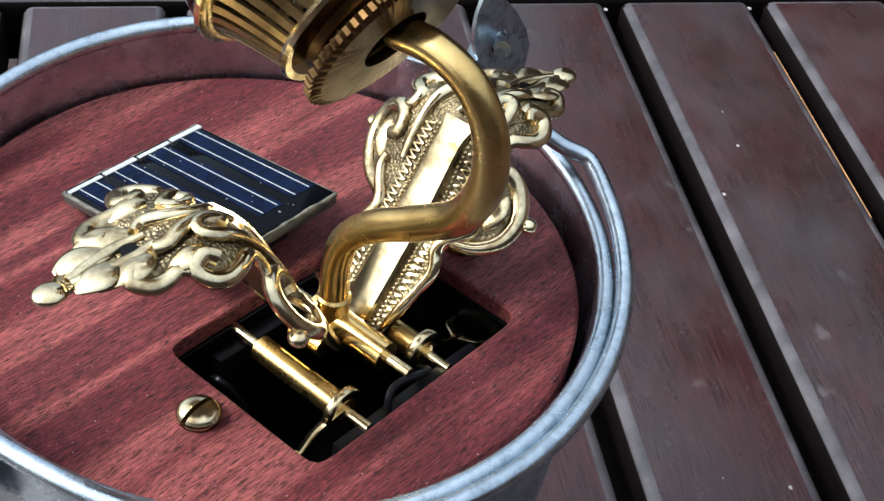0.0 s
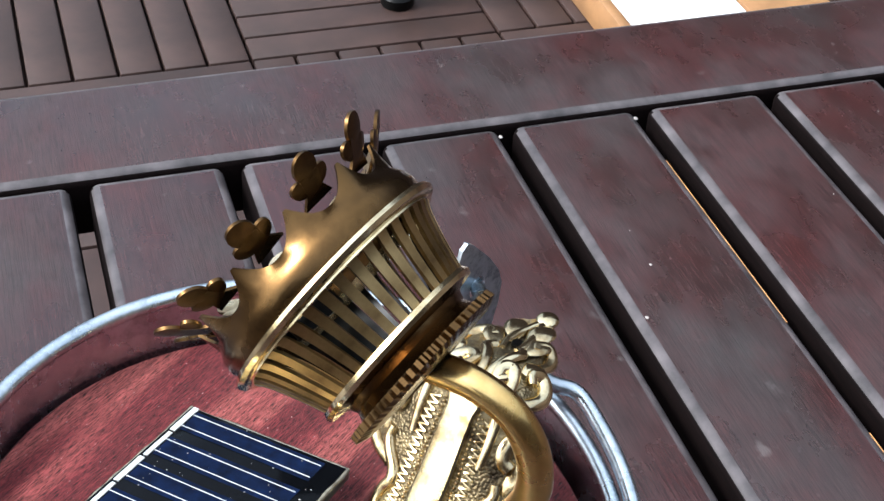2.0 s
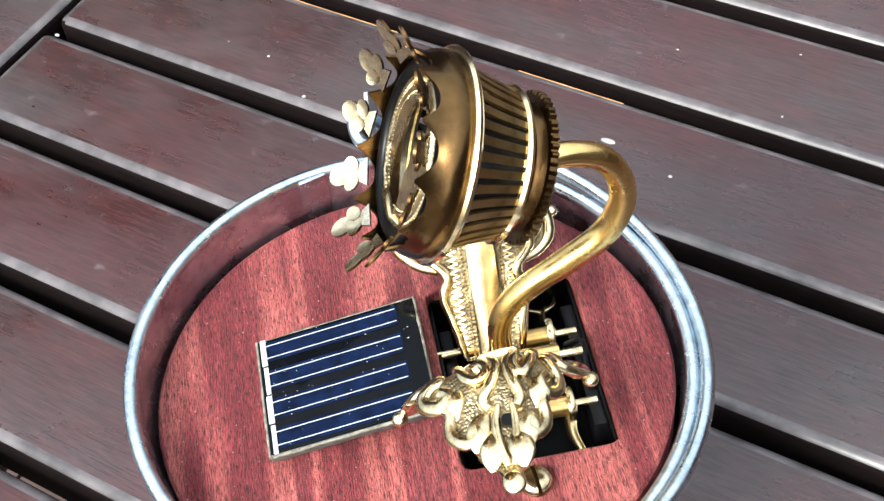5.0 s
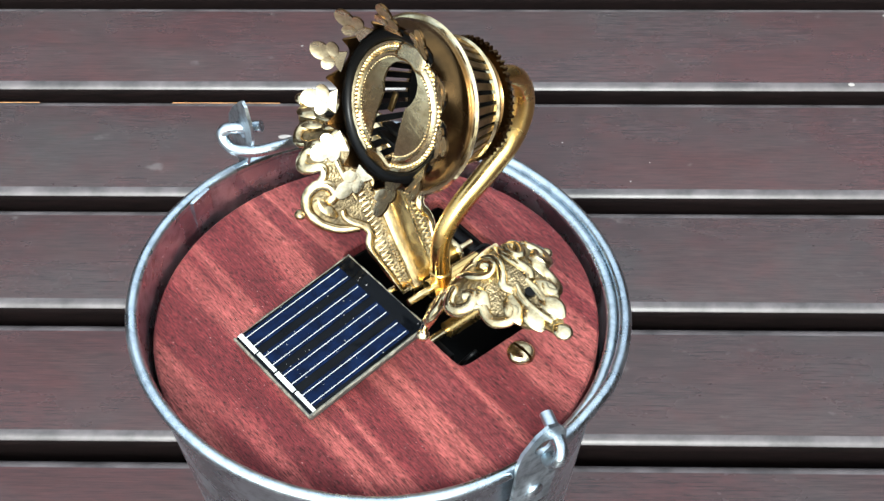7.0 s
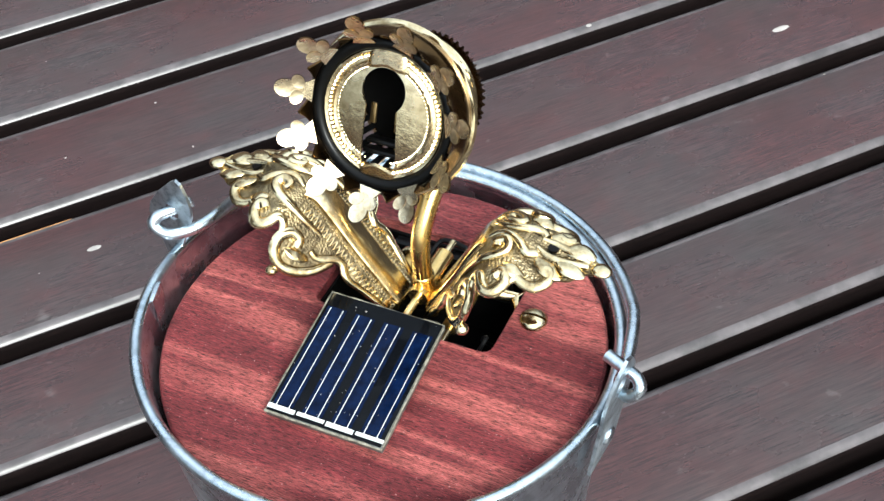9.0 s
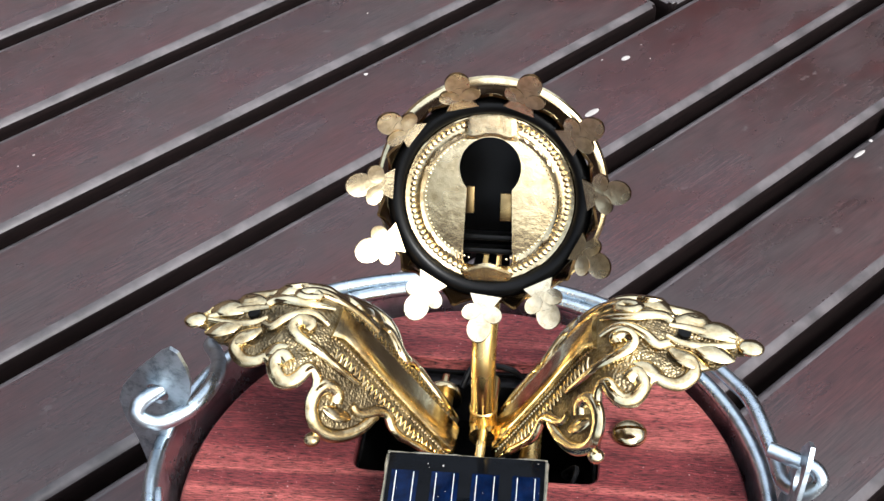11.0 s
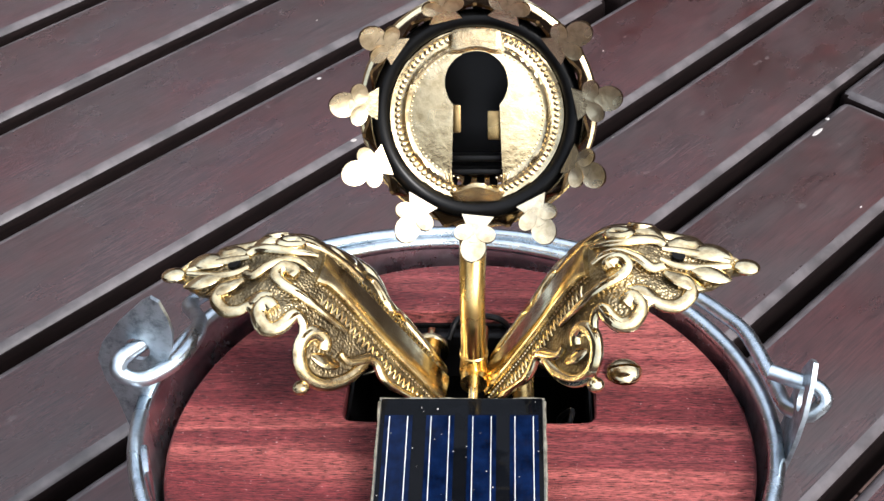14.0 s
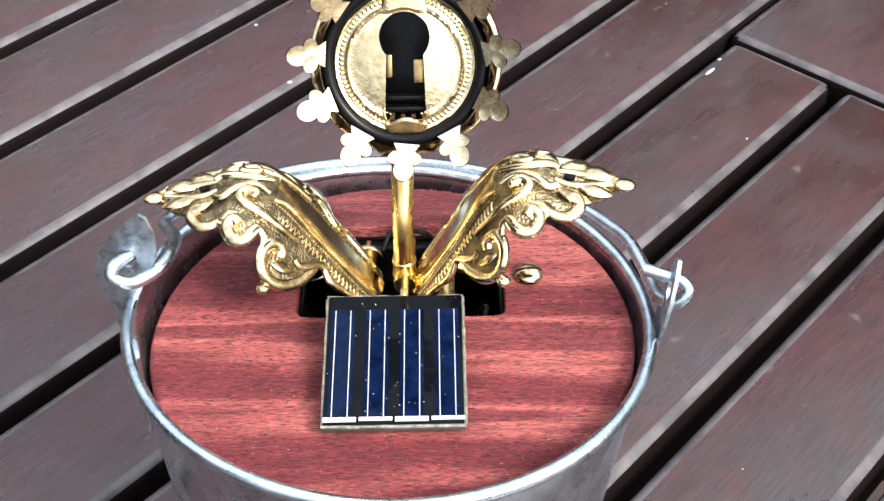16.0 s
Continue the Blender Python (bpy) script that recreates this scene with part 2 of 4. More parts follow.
def smooth_line(pts, n):
    """n points on a Catmull-Rom line through pts."""
    p = [Vector(q) for q in pts]
    p = [2 * p[0] - p[1]] + p + [2 * p[-1] - p[-2]]
    out = []
    spans = len(p) - 3
    for k in range(n):
        s = k * spans / (n - 1)
        i = min(int(s), spans - 1)
        f = s - i
        a, b, c, d = p[i:i + 4]
        out.append(0.5 * ((2 * b) + (c - a) * f + (2 * a - 5 * b + 4 * c - d) * f * f + (3 * b - a - 3 * c + d) * f ** 3))
    return out


def tube(bm, pts, radius, seg=10, flat=1.0, caps=True, face=None):
    """A round bar along pts; radius is a number or a function of 0..1."""
    pts = [Vector(p) for p in pts]
    n = len(pts)
    side = None
    rings = []
    for i, p in enumerate(pts):
        t = (pts[min(i + 1, n - 1)] - pts[max(i - 1, 0)]).normalized()
        if side is None:
            side = t.cross(face).normalized() if face else t.orthogonal().normalized()
        side = (side - t * side.dot(t)).normalized()
        up = t.cross(side)
        r = radius(i / (n - 1)) if callable(radius) else radius
        rings.append([bm.verts.new(p + side * (r * math.cos(a)) + up * (r * flat * math.sin(a))) for a in (2 * math.pi * k / seg for k in range(seg))])
    for a, b in zip(rings, rings[1:]):
        for k in range(seg):
            bm.faces.new((a[k], a[(k + 1) % seg], b[(k + 1) % seg], b[k]))
    if caps:
        bm.faces.new(rings[0][::-1])
        bm.faces.new(rings[-1])
    return bm


def ball(bm, centre, r, sub=2, stretch=(1, 1, 1)):
    bmesh.ops.create_icosphere(bm, subdivisions=sub, radius=r, matrix=Matrix.LocRotScale(centre, None, stretch))
    return bm


def rod(bm, a, b, r, seg=20, bevel=0.0004):
    a, b = Vector(a), Vector(b)
    d = (b - a).normalized() * bevel
    tube(bm, [a, a + d * 0.01, a + d, b - d, b - d * 0.01, b], lambda f: r, seg)
    return bm


# the lid and all that it carries lean slightly in the bucket
LEAN = Matrix.Translation((0, 0, 0.15445)) @ Vector((0, 0, 1)).rotation_difference(Vector((-0.0328, 0.0305, 0.9990))).to_matrix().to_4x4()

# ---- ground below the table ----
GRAIN = radians(49.37)
ground = new("ground", mesh_of(box(bmesh.new(), -60, 60, -60, 60, -0.82, -0.775), DIRT, 0))
tagged(ground, "dim dark ground under the timber deck", "ground", kind="structure")
deck = thing("deck", "brown timber deck of short boards in alternating squares", "floor", Matrix.Rotation(GRAIN, 4, "Z"), kind="structure")
TILE, BOARDS = 0.40, 6
BW = TILE / BOARDS
board_mesh = mesh_of(box(bmesh.new(), -TILE / 2 + 0.0025, TILE / 2 - 0.0025, -BW / 2 + 0.0025, BW / 2 - 0.0025, -0.018, 0, 0.003, 2), DECK, 30, "deck_board")
for i in range(-7, -1):
    for j in range(-4, 5):
        cx, cy = -1.68 - TILE / 2 + (i + 3) * TILE + TILE, 0.31 + TILE / 2 + j * TILE
        for b in range(BOARDS):
            off = -TILE / 2 + (b + 0.5) * BW
            ob = part("deck_board", board_mesh, DECK, deck)
            ob.matrix_local = Matrix.Translation((cx, cy, -0.757)) @ (Matrix.Translation((0, off, 0)) if (i + j) % 2 else Matrix.Translation((off, 0, 0)) @ Matrix.Rotation(math.pi / 2, 4, "Z"))
bm = bmesh.new()
for i in range(-7, 10):
    for j in range(-10, 16):
        if i < -1 and -5 < j < 5:
            continue
        cx, cy = -1.68 + TILE / 2 + (i + 3) * TILE, 0.31 + TILE / 2 + j * TILE
        for b in range(BOARDS):
            off = -TILE / 2 + (b + 0.5) * BW
            hx, hy = TILE / 2 - 0.0025, BW / 2 - 0.0025
            if (i + j) % 2:
                corners = [(cx + a * hx, cy + off + c * hy) for a, c in ((-1, -1), (1, -1), (1, 1), (-1, 1))]
            else:
                corners = [(cx + off + a * hy, cy + c * hx) for a, c in ((-1, -1), (1, -1), (1, 1), (-1, 1))]
            low = [bm.verts.new((x, y, -0.775)) for x, y in corners]
            top = [bm.verts.new((x, y, -0.757)) for x, y in corners]
            bm.faces.new(top)
            for k in range(4):
                bm.faces.new((low[k], low[(k + 1) % 4], top[(k + 1) % 4], top[k]))
boards_on = part("deck_boards", bm, DECK, deck, "the same short boards running on", 0)
tagged(boards_on, "brown short timber boards running on across the deck", kind="stuff")
step = thing("garden_step", "white painted step with a worn amber timber edge", "step", Matrix.Rotation(GRAIN, 4, "Z"))
part("tread", box(bmesh.new(), -2.2, -1.49, 0.885, 1.085, -0.757, -0.70, 0.006), PALE, step)
part("edging", box(bmesh.new(), -2.2, -1.485, 1.087, 1.235, -0.757, -0.698, 0.008), AMBER, step)
part("edging", box(bmesh.new(), -2.2, -1.485, 0.862, 0.883, -0.757, -0.698, 0.006), AMBER, step)

# the foot of a chair standing on the deck
leg = thing("chair_leg", "black chair leg with a round foot on the deck", "chair leg", Matrix.Rotation(GRAIN, 4, "Z") @ Matrix.Translation((-1.80, 0.577, -0.757)))
part("tube", lathe(bmesh.new(), [(0.0, 0.018), (0.017, 0.018), (0.0175, 0.45), (0.0, 0.45)], 24, False), BLACK, leg)
part("foot", lathe(bmesh.new(), [(0.0, 0.0), (0.026, 0.0), (0.028, 0.004), (0.027, 0.016), (0.020, 0.022), (0.0, 0.022)], 24, False), BLACK_MATT, leg)

# unseen wall, added to block sky and give dark reflections
wall = new("wall_house", mesh_of(box(bmesh.new(), -3.15, -3.0, 0.9, 6.5, -0.775, 2.9), WALL_DARK, 0))
wall.matrix_world = Matrix.Rotation(GRAIN, 4, "Z")
tagged(wall, "unseen plain dark wall added to block sky beyond the deck", "wall", kind="structure")

# two more added walls out of view, which darken the table's reflections
for name, x0, x1, y0, y1, top in (("wall_garden_far", 4.0, 4.1, -4.65, 6.5, 2.7), ("wall_garden_side", -3.0, 4.0, 6.4, 6.5, 3.4)):
    dark_wall = new(name, mesh_of(box(bmesh.new(), x0, x1, y0, y1, -0.775, top), WALL_DARK, 0))
    dark_wall.matrix_world = Matrix.Rotation(GRAIN, 4, "Z")
    tagged(dark_wall, "unseen plain dark wall added to darken reflections", "wall", kind="structure")

# ---- garden table ----
PITCH, GAP = 0.07026, 0.0080
K0 = 0.0519
# how far single gaps between the slats stray from even spacing
STRAY = {-1: 0.0015, 0: 0.0011, 1: -0.0005, 2: -0.0036, 3: -0.0009, 4: 0.0008, 5: 0.0008, 6: 0.0008}
table_m = Matrix.Rotation(GRAIN, 4, "Z")
table = thing("garden_table", "dark reddish brown weathered slatted hardwood garden table", "table", table_m)
# in the table's own axes x runs along the slats and y across them
S_A, S_B = -0.3612, 0.4010


def plank(name, x0, x1, y0, y1, thick=0.030, label=""):
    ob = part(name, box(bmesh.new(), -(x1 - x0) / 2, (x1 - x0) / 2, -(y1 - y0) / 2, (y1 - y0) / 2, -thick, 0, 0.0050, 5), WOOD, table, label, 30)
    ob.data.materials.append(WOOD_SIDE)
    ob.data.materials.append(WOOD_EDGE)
    # sides get the gap-shade tone, rounded edges the paler one
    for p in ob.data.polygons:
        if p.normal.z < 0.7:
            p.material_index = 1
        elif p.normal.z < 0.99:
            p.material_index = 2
    ob.location = ((x0 + x1) / 2, (y0 + y1) / 2, 0)
    return ob


for k in range(-6, 9):
    y0, y1 = K0 + k * PITCH + STRAY.get(k, 0), K0 + (k + 1) * PITCH - GAP + STRAY.get(k + 1, 0)
    through_rail = k in (1, 2)
    plank("slat", S_A, S_B + (0.30 if through_rail else 0), y0, y1)
plank("end_rail", S_A - 0.0815, S_A - 0.003, K0 - 6 * PITCH, K0 + 9 * PITCH, 0.034)
plank("end_rail", S_B + 0.003, S_B + 0.10, K0 - 6 * PITCH, K0 + PITCH - 0.003, 0.034)
plank("end_rail", S_B + 0.003, S_B + 0.10, K0 + 3 * PITCH - 0.0075, K0 + 9 * PITCH, 0.034)
# orange strips stand in for sunlight falling on one slat edge
for s0, s1 in ((-0.317, -0.1955), (-0.129, -0.075)):
    y1 = K0 + 3 * PITCH - GAP + STRAY[3]
    ob = part("worn_edge", box(bmesh.new(), s0, s1, -0.0018, 0.0018, -0.0006, 0.0002, 0.0002), SUN_STRIP, table, "orange sunlit strip painted on the slat edge")
    ob.matrix_local = Matrix.Translation((0, y1 - 0.0002, -0.0036)) @ Matrix.Rotation(radians(-74), 4, "X")
for s in (-0.30, 0.03, 0.38):
    part("cross_beam", box(bmesh.new(), s, s + 0.05, K0 - 6 * PITCH, K0 + 9 * PITCH, -0.07, -0.031, 0.003), WOOD, table)
for sx, sy in ((S_A - 0.06, K0 - 5.9 * PITCH), (S_A - 0.06, K0 + 8 * PITCH), (S_B + 0.02, K0 - 5.9 * PITCH), (S_B + 0.02, K0 + 8 * PITCH)):
    part("leg", box(bmesh.new(), sx, sx + 0.06, sy, sy + 0.06, -0.757, -0.031, 0.004), WOOD, table)

# ---- galvanised bucket ----
RIM_R, RIM_Z = 0.0697, 0.1625
bucket = thing("bucket", "small galvanised steel bucket with a wire bail handle", "bucket", Matrix.Translation((-0.0024, -0.0067, 0)))
bm = bmesh.new()
lathe(bm, [(0.0, 0.003), (0.050, 0.003), (0.0515, 0.0), (0.053, 0.0), (0.0535, 0.004), (RIM_R - 0.0004, RIM_Z), (RIM_R - 0.0014, RIM_Z), (0.0525, 0.005), (0.0, 0.005)], 96, False)
part("wall", bm, ZINC, bucket)
bm = bmesh.new()
lathe(bm, [(RIM_R + 0.0019 * math.cos(a), RIM_Z + 0.0019 * math.sin(a)) for a in (2 * math.pi * k / 12 for k in range(12))], 128)
part("rim", bm, ZINC_WIRE, bucket, "rolled bright rim")


def ear(outline, eye, m):
    """A riveted tab of sheet steel with a hole for the bail."""
    bm = bmesh.new()
    hole = [(eye[0] + 0.0028 * math.cos(a), eye[1] + 0.0032 * math.sin(a)) for a in (2 * math.pi * k / 14 for k in range(14))]
    for depth in (0.0, 0.0010):
        o = [bm.verts.new((x, depth, z)) for x, z in outline]
        h = [bm.verts.new((x, depth, z)) for x, z in hole]
        edges = [bm.edges.new((a[i], a[(i + 1) % len(a)])) for a in (o, h) for i in range(len(a))]
        bmesh.ops.triangle_fill(bm, edges=edges, use_beauty=True)
    n = len(outline) + len(hole)
    vs = list(bm.verts)
    where = {v: i for i, v in enumerate(vs)}
    for e in [e for e in bm.edges if e.is_boundary and all(abs(v.co.y) < 1e-6 for v in e.verts)]:
        a, b = e.verts
        bm.faces.new((a, b, vs[where[b] + n], vs[where[a] + n]))
    ob = part("ear", bm, ZINC_EAR, bucket, "dull bent sheet steel ear", 30)
    ob.matrix_local = m
    return ob


LEFT_OUT = [(1.08 * x, z) for x, z in [(-0.0045, -0.006), (0.0010, -0.006), (0.0015, 0.006), (0.0045, 0.013), (0.0078, 0.021), (0.0085, 0.0259), (0.0080, 0.030), (0.0066, 0.0345), (0.0050, 0.0356), (0.0030, 0.0340), (-0.0030, 0.0268), (-0.0070, 0.0205), (-0.0086, 0.0157), (-0.0080, 0.010), (-0.0060, 0.003)]]
RIGHT_OUT = [(-0.0070, -0.024), (0.0060, -0.020), (0.0066, -0.006), (0.0072, 0.004), (0.0078, 0.010), (0.0070, 0.0175), (0.0040, 0.0230), (0.0005, 0.0252), (-0.0030, 0.0225), (-0.0068, 0.0160), (-0.0078, 0.009), (-0.0072, 0.002), (-0.0072, -0.012)]
ear_l = ear(LEFT_OUT, (0.0005, 0.0200), Matrix.Translation((-0.0698, 0.0022, RIM_Z - 0.004)) @ Matrix.Rotation(radians(-8), 4, "Z"))
ear_r = ear(RIGHT_OUT, (0.0, 0.0150), Matrix.Rotation(radians(89), 4, "Z") @ Matrix.Translation((0, -RIM_R - 0.0030, RIM_Z - 0.004)) @ Matrix.Rotation(radians(-6), 4, "Z") @ Matrix.Rotation(radians(7), 4, "X"))
part("rivet", ball(bmesh.new(), (-0.0015, 0.0, -0.002), 0.0024, 2, (1, 0.7, 1)), ZINC_WIRE, ear_l)
part("rivet", ball(bmesh.new(), (0.0, -0.0002, -0.011), 0.0030, 2, (1, 0.45, 1)), ZINC_WIRE, ear_r)
bm = bmesh.new()
box(bm, -0.004, 0.004, -RIM_R + 0.0013, -RIM_R + 0.0028, RIM_Z - 0.030, RIM_Z - 0.002, 0.0004)
ob = part("inner_seam", bm, ZINC, bucket)
ob.matrix_local = Matrix.Rotation(radians(-75), 4, "Z")
# bail: hooked into both ears and lying back on the rim
path = []
path += [(-0.0660, 0.0072, 0.1796), (-0.0703, 0.0030, 0.1778), (-0.0738, -0.0012, 0.1768), (-0.0738, -0.0030, 0.1742), (-0.0690, -0.0022, 0.1722), (-0.0628, 0.0025, 0.1736), (-0.0602, 0.0105, 0.1738), (-0.0612, 0.0205, 0.1708), (-0.0640, 0.0280, 0.1675)]
for k in range(17):
    a = radians(153 - k * 8.1)
    w = abs(k - 8) / 8
    path.append((0.0747 * math.cos(a), 0.0747 * math.sin(a), RIM_Z - 0.0005 + 0.0040 * w ** 2))
path += [(0.0725, 0.0130, RIM_Z + 0.0028), (0.0737, 0.0040, RIM_Z + 0.0038), (0.0775, -0.0008, RIM_Z + 0.0056), (0.0806, -0.0002, RIM_Z + 0.0092), (0.0792, 0.0018, RIM_Z + 0.0116), (0.0745, 0.0036, RIM_Z + 0.0122), (0.0690, 0.0056, RIM_Z + 0.0128)]
part("bail_handle", tube(bmesh.new(), smooth_line([(x * 0.98, y * 0.98, z + 0.0012) for x, y, z in path], 150), 0.0019, 12), ZINC_WIRE, bucket, "bright galvanised wire bail lying back on the rim")


# the thin bucket is out of true: its rim dips on the far side
for ob in bucket.children:
    back_m = ob.matrix_local.inverted()
    for v in ob.data.vertices:
        q = ob.matrix_local @ v.co
        q.z -= (0.012 * q.x + 0.085 * q.y) * q.z / RIM_Z
        v.co = back_m @ q

# ---- stained wooden lid with a rectangular opening ----
HOLE = (-0.029, 0.029, 0.0, 0.0392)
bm = bmesh.new()
NR = 160
centre = Vector((0.0, 0.0196))
disc_c, disc_r = Vector((-0.0019, -0.0070)), 0.0657
angles = sorted([2 * math.pi * k / NR for k in range(NR)] + [math.atan2(y - centre.y, x - centre.x) % (2 * math.pi) for x in HOLE[:2] for y in HOLE[2:]])


def ray_box(a):
    """Reach of the opening's edge; its corners are slightly rounded."""
    return ((abs(math.cos(a)) / 0.029) ** 18 + (abs(math.sin(a)) / 0.0196) ** 18) ** (-1 / 18)


def ray_disc(a):
    d = Vector((math.cos(a), math.sin(a)))
    o = centre - disc_c
    p = o.dot(d)
    return -p + math.sqrt(p * p - o.dot(o) + disc_r ** 2)


loops = []
for frac, grow, z in ((0, 0, -0.012), (0, 0, -0.0005), (0, 0.0005, 0), (0.3, 0, 0), (0.65, 0, 0), (1, -0.0008, 0), (1, 0, -0.0008), (1, 0, -0.012)):
    loops.append([bm.verts.new((*(centre + Vector((math.cos(a), math.sin(a))) * (ray_box(a) * (1 - frac) + ray_disc(a) * frac + grow)), z)) for a in angles])
loops.append(loops[0])
for a, b in zip(loops, loops[1:]):
    for k in range(len(angles)):
        j = (k + 1) % len(angles)
        bm.faces.new((a[k], a[j], b[j], b[k]))
lid = new("wooden_lid", mesh_of(bm, LID, 35))
lid.matrix_world = LEAN
tagged(lid, "red-stained round wooden lid with a rectangular opening, sunk in the bucket", "lid")

# ---- brass screw ----
screw = thing("screw", "round-headed slotted brass screw in the red wooden lid", "screw", LEAN @ Matrix.Translation((0.0362, 0.0164, 0)) @ Matrix.Rotation(radians(4), 4, "Z"))
bm = bmesh.new()
R = 0.0041
for sgn in (1, -1):
    n, m = 14, 8
    grid = []
    for i in range(n + 1):
        row = []
        for j in range(m + 1):
            a = math.pi * i / n
            r = R * j / m
            x, y = r * math.cos(a), 0.00045 + (r * math.sin(a)) * (R - 0.00045) / R
            h = math.sqrt(max(0, 1 - (x * x + y * y) / (R * R * 1.02)))
            row.append(bm.verts.new((x, sgn * y, 0.0006 + 0.0024 * h ** 0.8)))
        grid.append(row)
    for i in range(n):
        for j in range(m):
            bm.faces.new((grid[i][j], grid[i + 1][j], grid[i + 1][j + 1], grid[i][j + 1]))
    for row in (grid[0][::-1] + grid[-1],):
        low = [bm.verts.new((v.co.x, v.co.y, 0.0012)) for v in row]
        for k in range(len(row) - 1):
            bm.faces.new((row[k], row[k + 1], low[k + 1], low[k]))
part("head", bm, BRASS, screw)
bm = bmesh.new()
lathe(bm, [(0.0, 0.0013), (R * 0.99, 0.0013), (R, 0.0002), (0.0022, 0.0001), (0.0022, -0.009), (0.0, -0.010)], 32, False)
part("shank", bm, BRASS_AGED, screw)
copy_thing(screw, LEAN @ Matrix.Translation((-0.0372, 0.0172, 0)) @ Matrix.Rotation(radians(35), 4, "Z"))

# ---- solar panel ----
PX, PW = -0.0005, 0.0183
front, back = Vector((PX, -0.0455, 0.0046)), Vector((PX, -0.0032, 0.0109))
yv = (back - front).normalized()
zv = Vector((1, 0, 0)).cross(yv)
panel_m = Matrix.Translation(front) @ Matrix((Vector((1, 0, 0)), yv, zv)).transposed().to_4x4()
PL = (back - front).length
panel = thing("solar_panel", "small dark blue solar panel with silver lines on the lid", "solar panel", LEAN @ panel_m @ Matrix.Rotation(radians(0.6), 4, "Z"))
part("board", box(bmesh.new(), -PW, PW, 0, PL, -0.0030, -0.0003, 0.0006), RESIN, panel, "cloudy resin-edged board")
part("face", box(bmesh.new(), -PW + 0.0005, PW - 0.0005, 0.0005, PL - 0.0005, -0.0008, 0.0, 0.0002), BOARD, panel, "glossy black face")
CW = 2 * PW / 4
for k in range(4):
    cx = -PW + (k + 0.5) * CW
    part("cell", box(bmesh.new(), cx - 0.0031, cx + 0.0031, 0.0030, PL - 0.0052, -0.0004, 0.00012), CELL, panel)
    for dx in (-0.0020, 0.0020):
        part("conductor", box(bmesh.new(), cx + dx - 0.0001, cx + dx + 0.0001, 0.0022, PL - 0.0056, -0.0003, 0.0002), SILVER, panel)
    part("bus_strip", box(bmesh.new(), cx - CW / 2 + 0.0004, cx + CW / 2 - 0.0003, 0.0012 + 0.0003 * (k % 2), 0.0026, -0.0003, 0.00026), SILVER, panel)
# resin run out over the edges, and dust caught in it
rnd = random.Random(23)
for label, a, b in (("uneven cloudy resin bead", (-PW, 0.0002), (PW, 0.0002)), ("", (-PW + 0.0001, 0.001), (-PW + 0.0001, PL - 0.001)), ("", (-PW, PL - 0.0004), (PW, PL - 0.0004)), ("", (PW - 0.0001, 0.001), (PW - 0.0001, PL - 0.001))):
    line = [(a[0] + (b[0] - a[0]) * k / 13, a[1] + (b[1] - a[1]) * k / 13, -0.0007 + rnd.uniform(-0.00015, 0.00015)) for k in range(14)]
    thick = [rnd.uniform(0.00022, 0.00060) for k in range(15)]
    bm = bmesh.new()
    tube(bm, smooth_line(line, 52), lambda f: thick[int(f * 13.99)] * (1 - (f * 13.99) % 1) + thick[min(14, int(f * 13.99) + 1)] * ((f * 13.99) % 1), 8)
    part("resin_bead", bm, BEAD, panel, label)
bm = bmesh.new()
for k in range(46):
    size = rnd.choice((0.00007, 0.00009, 0.00011, 0.00016))
    ball(bm, (rnd.uniform(-PW, PW) * 0.95, PL * rnd.uniform(0.03, 0.97), 0.00013), size, 1, (rnd.uniform(0.8, 1.8), rnd.uniform(0.8, 2.0), 0.5))
part("dust", bm, DUST, panel, "fine pale dust specks")
part("prop", box(bmesh.new(), -0.010, 0.010, PL - 0.016, PL - 0.006, -0.0098, -0.0030, 0.0008), BLACK, panel)
part("prop", box(bmesh.new(), -0.012, 0.012, 0.002, 0.008, -0.0050, -0.0030, 0.0004), BLACK, panel)

# ---- mechanism in the opening ----
mech = thing("drive_mechanism", "black drive box with brass rods inside the lid opening", "mechanism", LEAN)
bm = bmesh.new()
box(bm, -0.034, 0.034, -0.005, 0.0445, -0.040, -0.038)
part("tray_floor", bm, BLACK_MATT, mech)
for x0, x1, y0, y1 in ((-0.0288, -0.0278, 0.0002, 0.0390), (0.0278, 0.0288, 0.0002, 0.0390), (-0.0278, 0.0278, 0.0002, 0.0012), (-0.0278, 0.0278, 0.0380, 0.0390)):
    part("tray_wall", box(bmesh.new(), x0, x1, y0, y1, -0.038, -0.0034, 0.0003), BLACK_MATT, mech)
part("bearing_bar", box(bmesh.new(), -0.020, 0.020, 0.0345, 0.0385, -0.018, -0.0045, 0.0008), BLACK, mech)
part("bearing_bar", box(bmesh.new(), -0.020, 0.020, 0.0015, 0.0050, -0.018, -0.0060, 0.0008), BLACK, mech)
for x, z, r, y0, y1 in ((0.001, 0.0015, 0.0031, 0.011, 0.030), (0.0125, -0.0045, 0.0026, 0.008, 0.031), (-0.0105, -0.0045, 0.0026, 0.008, 0.031)):
    part("tube", rod(bmesh.new(), (x, y0, z), (x, y1, z), r), BRASS_STEM, mech)
    part("axle", rod(bmesh.new(), (x, y0 - 0.008, z), (x, y1 + 0.006, z), 0.0012, 14), BRASS, mech)
